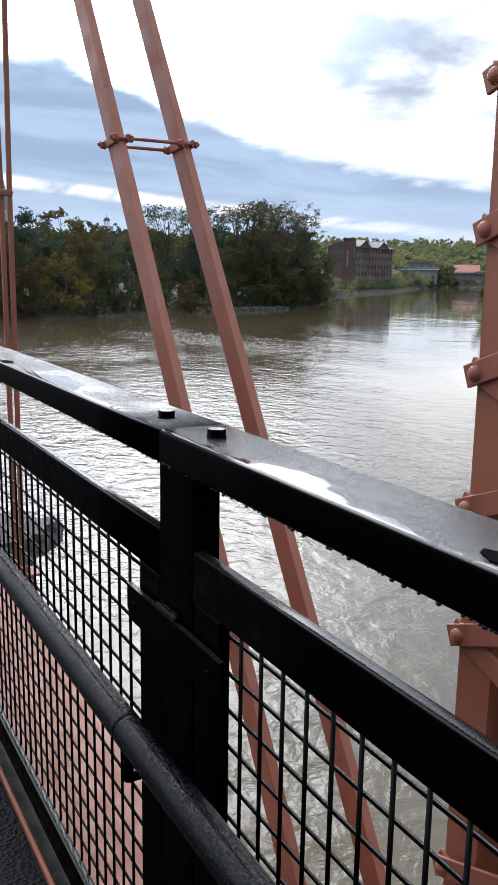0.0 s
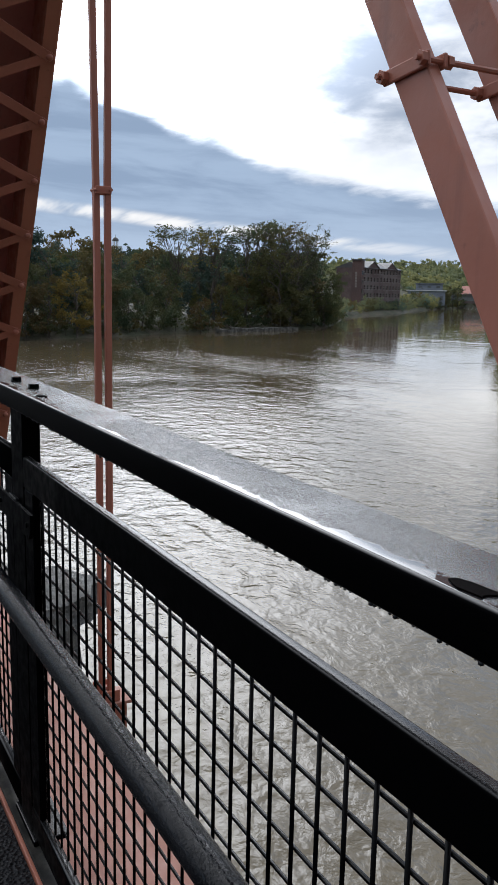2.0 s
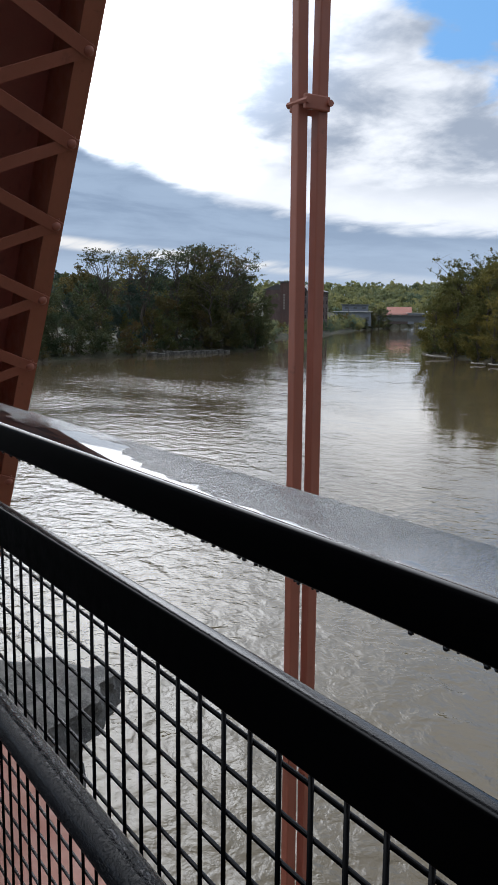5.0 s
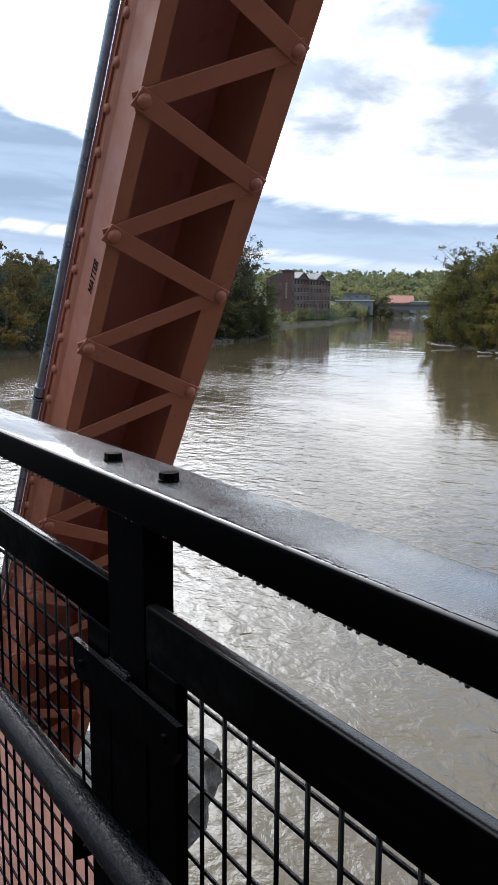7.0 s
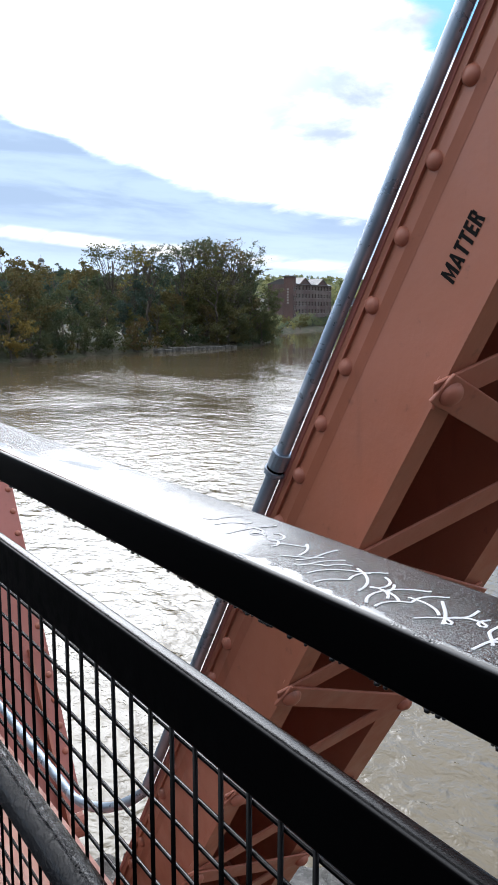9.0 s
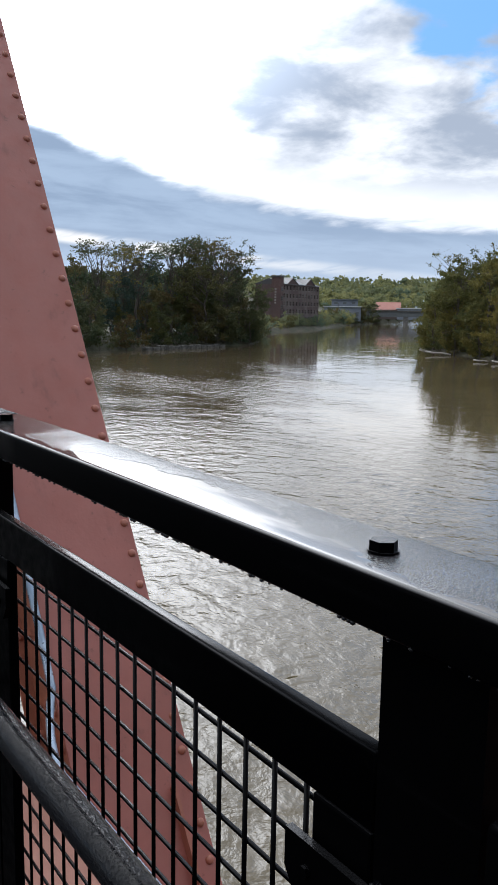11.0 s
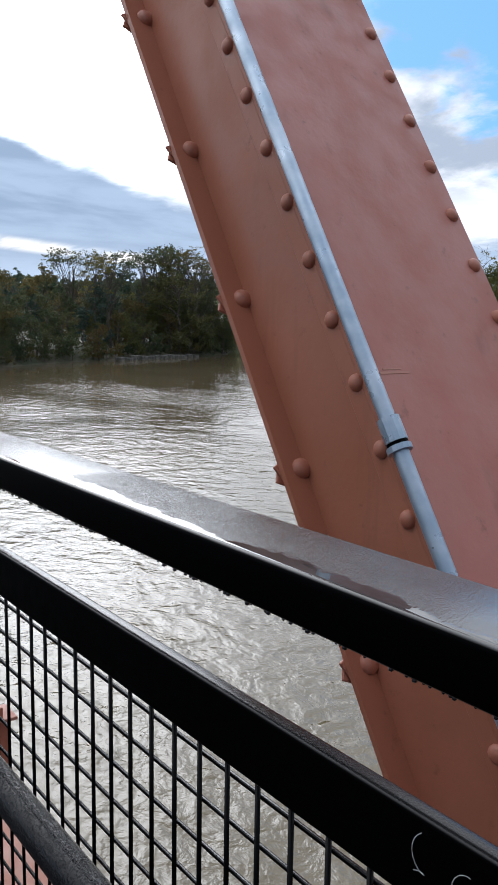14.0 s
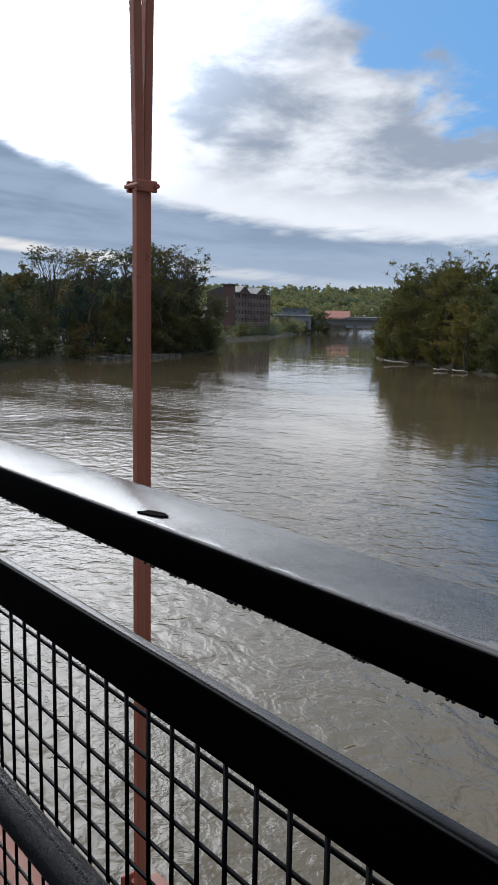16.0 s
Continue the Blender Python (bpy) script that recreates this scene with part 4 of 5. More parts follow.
for a_, d_ in ((51.1, 560), (50.4, 575)):
    q = polar(a_, d_, 0)
    parked_car((q[0], q[1], -4.2), 140)
for az_, d_ in ((50.3, 580), (48.0, 640)):
    q = polar(az_, d_, -4.5)
    bm = rod(bmesh.new(), (0, 0, 0), (0, 0, 11.5), 0.16, 8, 0.09)
    box(bm, -1.2, 1.2, -0.08, 0.08, 10.2, 10.4)
    ob = part("utility_pole", bm, BARK)
    ob.location = q
    tagged(ob, "slim wooden utility pole with a crossarm on the far bank", "pole", "poles on the far bank")


# ---- bridge deck ----
deck = part("floor", boxed(-60, 40, -6.0, 0.036, -0.25, 0.0), ASPHALT)
tagged(deck, "coarse wet black asphalt footway on the bridge deck", "footway", kind="structure")
strip = part("trim", boxed(-60, 40, 0.038, 0.047, -0.25, 0.012, 0.002), RED)
tagged(strip, "red painted steel edge strip along the asphalt", "edge strip", kind="structure")
tagged(part("deck_edge", boxed(-60, 40, 0.049, 0.125, -0.30, 0.004, 0.004), WET_EDGE), "dark stained deck edge beneath the railing", "deck edge", kind="structure")
ledge = thing("edge_girder", (0, 0, 0), "faded red painted steel girder below the railing, with a wide top flange", "girder", kind="structure")
part("top_flange", boxed(-60, 40, 0.128, 0.512, -0.225, -0.205, 0.004), LEDGE, ledge)
part("web", boxed(-60, 40, 0.30, 0.32, -0.80, -0.227), LEDGE, ledge)
part("bottom_flange", boxed(-60, 40, 0.15, 0.47, -0.82, -0.802), LEDGE, ledge)

# ---- railing ----
POSTS = [4.74, 2.41, 0.0765, -2.2555, -4.594, -6.937, -7.990, -10.31, -12.64, -14.97]
RAIL_TOP, RAIL_LOW = 1.083, 1.0378
RAIL_IN, RAIL_OUT = 0.047, 0.145
HEX = [(0.0115 * math.cos(k * math.tau / 6), 0.0115 * math.sin(k * math.tau / 6)) for k in range(6)]


def bolt_mesh():
    bm = prism([(0.0128 * math.cos(k * math.tau / 16), 0.0128 * math.sin(k * math.tau / 16)) for k in range(16)], 0, 0.002)
    b2 = prism(HEX, 0.002, 0.0100)
    me = bpy.data.meshes.new("hex")
    b2.to_mesh(me)
    b2.free()
    bm.from_mesh(me)
    bpy.data.meshes.remove(me)
    return finish(bm, BLACK)


BOLT = bolt_mesh()
WIRE_R = 0.0027
MESH = 0.0494
# where one upright wire of each panel stands, by the post at the panel's far end
PHASE = {0.077: 0.433, -2.256: -1.5815, -4.594: -4.195, -6.937: -5.640, -10.31: -8.962, -12.64: -10.740}
WIRE_UP = finish(rod(bmesh.new(), (0, 0, 0.085), (0, 0, 0.868), WIRE_R, 8), BLACK, True)


def rounded_bar(x0, x1, y0, y1, z0, z1, r):
    """A long tube with rounded edges, its section in y and z."""
    sec = []
    for cy, cz, a0 in ((y1 - r, z1 - r, 0), (y0 + r, z1 - r, 90), (y0 + r, z0 + r, 180), (y1 - r, z0 + r, 270)):
        for k in range(4):
            a = radians(a0 + k * 30)
            sec.append((cy + r * math.cos(a), cz + r * math.sin(a)))
    bm = bmesh.new()
    n = max(1, int((x1 - x0) / 0.25))
    rings = [[bm.verts.new((x0 + (x1 - x0) * i / n, y, z)) for y, z in sec] for i in range(n + 1)]
    for a, b_ in zip(rings, rings[1:]):
        for k in range(len(sec)):
            bm.faces.new((a[k], a[(k + 1) % len(sec)], b_[(k + 1) % len(sec)], b_[k]))
    bm.faces.new(rings[0])
    bm.faces.new(rings[-1][::-1])
    bmesh.ops.recalc_face_normals(bm, faces=bm.faces)
    return bm


def railing(posts, x_right, x_left, label, grng):
    """One stretch of railing between two joints of its top rail."""
    root = thing("railing", (0, 0, 0), label, "railing", "railing stretches")
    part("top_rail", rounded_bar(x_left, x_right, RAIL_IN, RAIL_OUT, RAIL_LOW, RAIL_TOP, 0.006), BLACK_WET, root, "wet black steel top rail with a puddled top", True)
    # drops of rain that hang from the rail's lower edge
    bm = bmesh.new()
    x = x_left
    while x < x_right:
        if -12.5 < x < 1.2:
            r = 0.0021 * grng.uniform(0.35, 1.15)
            bmesh.ops.create_icosphere(bm, subdivisions=1, radius=r, matrix=Matrix.Translation((x, RAIL_IN + 0.005, RAIL_LOW - r * 0.35)) @ Matrix.Diagonal((1.3, 1, 1.15, 1)))
        x += grng.choice((0.004, 0.006, 0.009, 0.016, 0.03)) * grng.uniform(0.7, 1.4)
    tagged(part("hanging_water", bm, BEAD, root, smooth=True), "row of hanging rain drops", kind="stuff")
    for c in posts:
        post = part("post", rounded_bar(-0.020, 0.020, c - 0.051, c + 0.051, 0.0, RAIL_LOW, 0.005), BLACK, root)
        post.data.transform(Matrix(((0, 1, 0, 0), (1, 0, 0, 0.0905), (0, 0, 1, 0), (0, 0, 0, 1))))
        post.data.flip_normals()
        part("base_plate", boxed(c - 0.09, c + 0.09, 0.064, 0.150, 0.004, 0.018, 0.003), BLACK, root)
        for s in (-1, 1):
            part("bolt", BOLT, BLACK_WET, root).location = (c + s * 0.077, 0.092, RAIL_TOP)
        strap = prism([(-0.150, 0.822), (0.155, 0.822), (0.155, 0.790), (0.140, 0.768), (-0.138, 0.768), (-0.150, 0.785)], 0.0, 0.008, Matrix(((1, 0, 0, c), (0, 0, 1, 0.058), (0, 1, 0, 0), (0, 0, 0, 1))))
        strap = part("strap_plate", strap, BLACK, root)
        for s in (-0.12, 0.125):
            h_ = part("bolt", BOLT, BLACK, strap)
            h_.matrix_basis = pose(c + s, 0.058, 0.795, 90, 0, 0) @ Matrix.Diagonal((0.5, 0.5, 0.35, 1))
        # ledger under the strap that holds the rain
        part("cleat", boxed(c - 0.045, c + 0.02, 0.060, 0.0695, 0.8225, 0.830, 0.002), HANDRAIL, root)
        arm = bmesh.new()
        rod(arm, (c, 0.07, 0.600), (c, 0.0, 0.600), 0.007, 8)
        rod(arm, (c, 0.0, 0.596), (c, 0.0, 0.645), 0.007, 8)
        part("handrail_bracket", arm, BLACK, root)
    return root


def infill_panel(root, x_right, x_left, seed):
    """A framed panel of welded wire between two posts."""
    a, b_ = x_left + 0.057, x_right - 0.055
    y0, y1 = 0.070, 0.0885
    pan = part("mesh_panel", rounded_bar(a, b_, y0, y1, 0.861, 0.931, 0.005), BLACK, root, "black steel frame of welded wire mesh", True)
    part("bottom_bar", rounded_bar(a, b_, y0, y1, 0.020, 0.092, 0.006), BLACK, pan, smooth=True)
    part("side_bar", boxed(a, a + 0.072, y0 + 0.001, y1 - 0.001, 0.0925, 0.8605, 0.003), BLACK, pan)
    part("side_bar", boxed(b_ - 0.075, b_, y0 + 0.001, y1 - 0.001, 0.0925, 0.8605, 0.003), BLACK, pan)
    phase = PHASE.get(round(x_left, 3), x_left + 0.1)
    x = phase - MESH * int((phase - a) / MESH)
    while x < b_ - 0.01:
        part("wire", WIRE_UP, BLACK, pan).location = (x, 0.0915, 0)
        x += MESH
    flat_wire = finish(rod(bmesh.new(), (a + 0.005, 0, 0), (b_ - 0.005, 0, 0), WIRE_R, 8), BLACK, True)
    for j in range(16):
        z = 0.831 - j * 0.0508
        if z > 0.09:
            part("wire", flat_wire, BLACK, pan).location = (0, 0.0915 + 2 * WIRE_R - 0.0004, z)
    return pan


def handrail(root, x_right, x_left):
    part("handrail", tube([(x_right, 0, 0.671), (x_right - 0.004, 0, 0.671), (x_left + 0.004, 0, 0.671), (x_left, 0, 0.671)], 0.0225, 20), HANDRAIL, root, "worn black round steel handrail", True)


grng = random.Random(3)
STRETCHES = [(POSTS[0:2], POSTS[0] + 0.3, 0.0765 + 0.003, "wet black steel railing with wire mesh panels and handrail"),
             (POSTS[2:6], 0.0765 - 0.001, -7.987, "wet black steel railing with scratched top rail and wire mesh"),
             (POSTS[6:], -7.993, -15.2, "wet black steel railing with wire mesh beyond the rail joint")]
roots = []
for posts, xr, xl, label in STRETCHES:
    roots.append(railing(posts, xr, xl, label, grng))
for i, (r_, l_) in enumerate(zip(POSTS, POSTS[1:])):
    infill_panel(roots[0 if i < 2 else 1 if i < 6 else 2], r_, l_, i)
handrail(roots[0], 5.0, 0.0785)
handrail(roots[1], 0.0745, -6.88)
handrail(roots[1], -6.892, -7.984)
handrail(roots[2], -7.996, -15.0)


# scratched tags on the rail, and dark patches for gaps in its reflection
def scribble(name, cx, cy, z, length, width, n, seed, label, m=None, thick=0.0012):
    r2 = random.Random(seed)
    bm = bmesh.new()
    for i in range(n):
        x = cx - length / 2 + length * (i + 0.5) / n + r2.uniform(-0.01, 0.01)
        a = r2.choice((r2.uniform(0.4, 1.5), r2.uniform(-0.7, 0.1)))
        turns, wide = r2.uniform(0.4, 1.9), r2.uniform(0.002, 0.008)
        pts = []
        for k in range(15):
            t = k / 14 - 0.5
            ph = turns * math.tau * k / 14 + i
            pts.append((x + 0.5 * width * t * math.cos(a) + wide * math.sin(ph), cy + width * t * math.sin(a) + wide * 0.8 * math.cos(ph), 0))
        bm2 = tube(pts, thick, 4)
        me = bpy.data.meshes.new("stroke")
        bm2.to_mesh(me)
        bm2.free()
        bm.from_mesh(me)
        bpy.data.meshes.remove(me)
    bmesh.ops.scale(bm, vec=(1, 1, 0.3), verts=bm.verts)
    bm.transform(m if m is not None else Matrix.Translation((0, 0, z)))
    strokes = part(name, bm, SCRATCH, roots[1], label)
    tagged(strokes, label, kind="stuff")
    return strokes


scribble("scratched_tag", -5.50, 0.088, RAIL_TOP + 0.0003, 0.22, 0.058, 17, 4, "white scrawled scratches on the top rail")
scribble("scratched_tag", -5.68, 0.10, RAIL_TOP + 0.0003, 0.16, 0.05, 8, 9, "faint white scratches on the top rail")
up = Matrix(((1, 0, 0, 0), (0, 0, -1, 0.0698), (0, 1, 0, 0), (0, 0, 0, 1)))
tag2 = scribble("scratched_tag", -9.05, 0.897, 0, 0.22, 0.035, 6, 12, "white scratched scrawl on the panel's upper bar", up, 0.00025)
tag2.parent = roots[2]
# thin dark shapes added where the reflection on the rail breaks off
for (x, y, s, turn) in ((0.665, 0.070, 0.026, 10), (-0.80, 0.062, 0.021, 4), (-10.94, 0.068, 0.017, 15), (-2.035, 0.070, 0.015, 12)):
    out = [(s * (1 + 0.35 * math.sin(3 * a + x * 9)) * math.cos(a), 0.6 * s * (1 + 0.3 * math.cos(2 * a)) * math.sin(a)) for a in (k * math.tau / 14 for k in range(14))]
    leaf = part("fallen_leaf", prism(out, 0, 0.0016), REFLECTION_GAP)
    leaf.matrix_world = pose(x, y, RAIL_TOP + 0.0002, 0, 0, turn)
    tagged(leaf, "small dark patch standing in for a gap in the rail reflection", "leaf", "wet leaves on the rail")


# ---- truss ----
RIVET = finish(dome(0.0155, 0.011), RED, True)
RIVET_BIG = finish(dome(0.020, 0.014), RED, True)
TILT = radians(31.8)
CHORD_Z, HIP_Z = -0.45, 5.05


def spin_to(axis_x, axis_y, axis_z, at):
    m = Matrix.Identity(4)
    for i, v in enumerate((axis_x, axis_y, axis_z)):
        m[0][i], m[1][i], m[2][i] = v
    m.translation = at
    return m


def set_on(parent, me, name, m, label=""):
    ob = part(name, me, RED, parent, label)
    ob.matrix_basis = m
    return ob


def end_post(foot_x, lean, label, lettered):
    """A slanting post of two channels with outward flanges, a riveted cover plate above and lacing bars below.
    Local x points to the cover side, y across, z along the post."""
    d = Vector((lean * math.sin(TILT), 0, math.cos(TILT)))
    n = Vector((-lean * math.cos(TILT), 0, math.sin(TILT)))
    root = thing("end_post", (0, 0, 0), label, "truss post", "slanting end posts")
    root.matrix_world = spin_to(n, Vector((0, 1, 0)), d, Vector((foot_x, 0, -1.0)))
    L = (HIP_Z + 1.0) / math.cos(TILT) + 0.3
    lo = 0.0
    hx = 0.117
    for web0, web1, f0, f1, nm in ((0.610, 0.620, 0.577 if lean > 0 else 0.562, 0.610, "inner"), (0.922, 0.932, 0.932, 1.000, "outer")):
        # the section of one channel in local x and y
        o, w_, e_ = (web1, web0, f0) if nm == "inner" else (web0, web1, f1)
        u_ = 0.598 if nm == "inner" else e_
        sec = [(-hx, o), (-hx, e_), (-hx + 0.012, e_), (-hx + 0.012, w_), (hx - 0.012, w_), (hx - 0.012, u_), (hx, u_), (hx, o)]
        ch = prism(sec, lo, L)
        part("channel", ch, RED_WEB, root)
    part("cover_plate", boxed(hx + 0.0005, hx + 0.0125, 0.596, 1.008, lo, L, 0.002), RED_COVER, root)
    up_m = lambda x, y, z, ax: spin_to(*ax, Vector((x, y, z)))
    out_x = (Vector((0, 1, 0)), Vector((0, 0, 1)), Vector((1, 0, 0)))
    in_x = (Vector((0, 0, 1)), Vector((0, 1, 0)), Vector((-1, 0, 0)))
    front_y = (Vector((1, 0, 0)), Vector((0, 0, 1)), Vector((0, -1, 0)))
    # rivets of the cover plate, above and below its edges
    z = 0.15
    while z < 4.9:
        set_on(root, RIVET, "rivet", up_m(hx + 0.0125, 0.984, z, out_x))
        z += 0.117
    leg = boxed(0.068, hx - 0.0125, 0.598, 0.6095, lo, L, 0.002) if lean < 0 else prism([(hx - 0.0125, 0.6095), (hx - 0.0125, 0.604), (0.080, 0.604), (0.066, 0.6085), (0.062, 0.6095)], lo, L)
    part("angle_leg", leg, RED_WEB, root)
    z = RIVET_Z[lean] - 0.1183 * 20
    while z < 4.9:
        if z > 0.1:
            set_on(root, RIVET, "rivet", up_m(0.0955, 0.598 if lean < 0 else 0.604, z, front_y))
        z += 0.1183
    # lacing
    pitch = 0.351
    first = LACE[lean] - pitch * 9
    bar_l = math.hypot(0.378, pitch / 2)
    bar = finish(boxed(-0.003, 0.003, -bar_l / 2 - 0.024, bar_l / 2 + 0.024, -0.026, 0.026, 0.002), RED)
    for k in range(20):
        za = first + k * pitch
        if za < 0.12 or za > 5.0:
            continue
        for s, xo in ((1, -hx - 0.0035), (-1, -hx - 0.0097)):
            ang = math.atan2(pitch / 2, 0.378) * s
            ob = part("lacing_bar", bar, RED, root)
            ob.matrix_basis = Matrix.Translation((xo, 0.775, za + s * pitch / 4)) @ Matrix.Rotation(ang, 4, "X")
        set_on(root, RIVET_BIG, "rivet", up_m(-hx - 0.0128, 0.586, za, in_x))
        set_on(root, RIVET_BIG, "rivet", up_m(-hx - 0.0128, 0.964, za + pitch / 2, in_x))
        set_on(root, RIVET_BIG, "rivet", up_m(-hx + 0.012, 0.602, za, out_x))
    # foot: gusset plates, pin and a cast shoe on the pier
    part("gusset", prism([(-0.30, -0.45), (0.22, -0.45), (0.16, 0.75), (-0.16, 0.75)], 0.644, 0.656, Matrix(((1, 0, 0, 0), (0, 0, 1, 0), (0, 1, 0, 0), (0, 0, 0, 1)))), RED, root)
    part("gusset", prism([(-0.30, -0.45), (0.22, -0.45), (0.16, 0.75), (-0.16, 0.75)], 0.908, 0.920, Matrix(((1, 0, 0, 0), (0, 0, 1, 0), (0, 1, 0, 0), (0, 0, 0, 1)))), RED, root)
    pin = part("pin", rod(bmesh.new(), (0, 0.53, -0.05), (0, 1.03, -0.05), 0.06, 18), RED, root, smooth=False)
    return root, d, n


RIVET_Z = {1: 2.626, -1: 2.736}
# heights of one lacing rivet above each foot, along the post
LACE = {1: 3.240, -1: 3.240}
foot_1, foot_2 = -7.420, -8.540
d1 = Vector((math.sin(TILT), 0, math.cos(TILT)))
d2 = Vector((-math.sin(TILT), 0, math.cos(TILT)))
LACE[1] = (Vector((-5.561, 0, 1.756)) - Vector((foot_1, 0, -1.0))).dot(d1)
LACE[-1] = (Vector((-10.287, 0, 1.607)) - Vector((foot_2, 0, -1.0))).dot(d2)
post_1, _, _ = end_post(foot_1, 1, "slanting red riveted steel truss post with zigzag lacing bars", True)
post_2, _, _ = end_post(foot_2, -1, "slanting red riveted steel truss post with a broad cover plate", False)

# a long scratch in the paint of the second post's cover
part("paint_scratch", boxed(0.1296, 0.1303, 0.621, 0.688, 2.496, 2.500), LEDGE, post_2, "pale scratch in the paint")
part("paint_scratch", boxed(0.1296, 0.1303, 0.630, 0.672, 2.5035, 2.506), LEDGE, post_2, "pale scratch in the paint")

# lettering stencilled on the inner channel: heavy upright capitals of one cap height
def stroke_letter(ch):
    """Strokes of one capital in a cell one high: four-cornered outlines."""
    bar = lambda x0, x1, y0, y1: [(x0, y0), (x1, y0), (x1, y1), (x0, y1)]
    if ch == "M":
        return 0.74, [bar(0, 0.19, 0, 1), bar(0.55, 0.74, 0, 1), [(0.19, 1), (0.19, 0.62), (0.37, 0.0), (0.37, 0.42)], [(0.37, 0.42), (0.37, 0.0), (0.55, 0.62), (0.55, 1)]]
    if ch == "A":
        return 0.58, [[(0, 0), (0.18, 0), (0.29, 0.72), (0.21, 1)], [(0.40, 0), (0.58, 0), (0.37, 1), (0.29, 0.72)], [(0.21, 1), (0.29, 0.72), (0.29, 0.72), (0.37, 1)], bar(0.18, 0.40, 0.17, 0.33)]
    if ch == "T":
        return 0.48, [bar(0, 0.48, 0.82, 1), bar(0.145, 0.335, 0, 0.82)]
    if ch == "E":
        return 0.42, [bar(0, 0.19, 0, 1), bar(0.19, 0.42, 0.82, 1), bar(0.19, 0.39, 0.42, 0.59), bar(0.19, 0.42, 0, 0.18)]
    return 0.50, [bar(0, 0.19, 0, 1), bar(0.19, 0.42, 0.84, 1), bar(0.31, 0.50, 0.58, 0.90), bar(0.19, 0.42, 0.42, 0.57), [(0.25, 0.42), (0.32, 0), (0.52, 0), (0.43, 0.42)]]


CAP = 0.0285
pen = -1.62
for ch in "MATTER":
    wide, strokes = stroke_letter(ch)
    bm = bmesh.new()
    for corners in strokes:
        vs = [bm.verts.new((CAP * (pen + cx_), CAP * (cy_ - 0.5), 0.0)) for cx_, cy_ in dict.fromkeys(corners)]
        bm.faces.new(vs)
    up = bmesh.ops.extrude_face_region(bm, geom=list(bm.faces))["geom"]
    bmesh.ops.translate(bm, verts=[v for v in up if isinstance(v, bmesh.types.BMVert)], vec=(0, 0, 0.0005))
    bmesh.ops.recalc_face_normals(bm, faces=bm.faces)
    lt = part("stencilled_letter", bm, INK, post_1, "black stencilled capital")
    lt.matrix_basis = spin_to(Vector((0, 0, 1)), Vector((1, 0, 0)), Vector((0, -1, 0)), Vector((-0.014, 0.6092, 2.781)))
    pen += wide + 0.075


def conduit(name, pts, couplings, label):
    root = thing(name, (0, 0, 0), label, "conduit")
    part("pipe", tube(pts, 0.0135, 12), CONDUIT, root, smooth=True)
    for a, b_ in couplings:
        part("coupling", rod(bmesh.new(), a, b_, 0.0185, 14), CONDUIT, root, smooth=False)
        mid, along = Vector(b_), (Vector(b_) - Vector(a)).normalized()
        part("seal_ring", rod(bmesh.new(), mid + along * 0.0005, mid + along * 0.006, 0.0175, 14), BLACK, root, "dark rubber ring")
        part("collar", rod(bmesh.new(), mid + along * 0.0065, mid + along * 0.016, 0.0205, 14), CONDUIT, root)
    return root


def on_post(foot_x, lean, x, y, z):
    d = Vector((lean * math.sin(TILT), 0, math.cos(TILT)))
    n = Vector((-lean * math.cos(TILT), 0, math.sin(TILT)))
    return Vector((foot_x, 0, -1.0)) + n * x + d * z + Vector((0, y, 0))


cx, cy = 0.141, 0.587
p_hi, p_lo = on_post(foot_1, 1, cx, cy, 5.5), on_post(foot_1, 1, cx, cy, 1.15)
q_hi, q_lo = on_post(foot_2, -1, cx, cy, 5.5), on_post(foot_2, -1, cx, cy, 1.15)
bend = []
for k in range(1, 8):
    t = k / 8
    u = (1 - t) ** 2 * p_lo + 2 * t * (1 - t) * Vector((p_lo.x - 0.12, 0.51, -0.08)) + t * t * Vector((p_lo.x - 0.34, 0.50, -0.085))
    bend.append(u)
bend2 = []
for k in range(1, 8):
    t = k / 8
    u = (1 - t) ** 2 * Vector((q_lo.x + 0.34, 0.50, -0.085)) + 2 * t * (1 - t) * Vector((q_lo.x + 0.12, 0.51, -0.08)) + t * t * q_lo
    bend2.append(u)
c1, c2 = on_post(foot_1, 1, cx, cy, 2.290), on_post(foot_1, 1, cx, cy, 2.255)
e1, e2 = on_post(foot_2, -1, cx, cy, 2.413), on_post(foot_2, -1, cx, cy, 2.373)
conduit("conduit", [p_hi, c1, p_lo, *bend, *bend2, q_lo, e1, q_hi], ((c1, c2), (e1, e2)), "galvanised electrical conduit running up the truss posts")


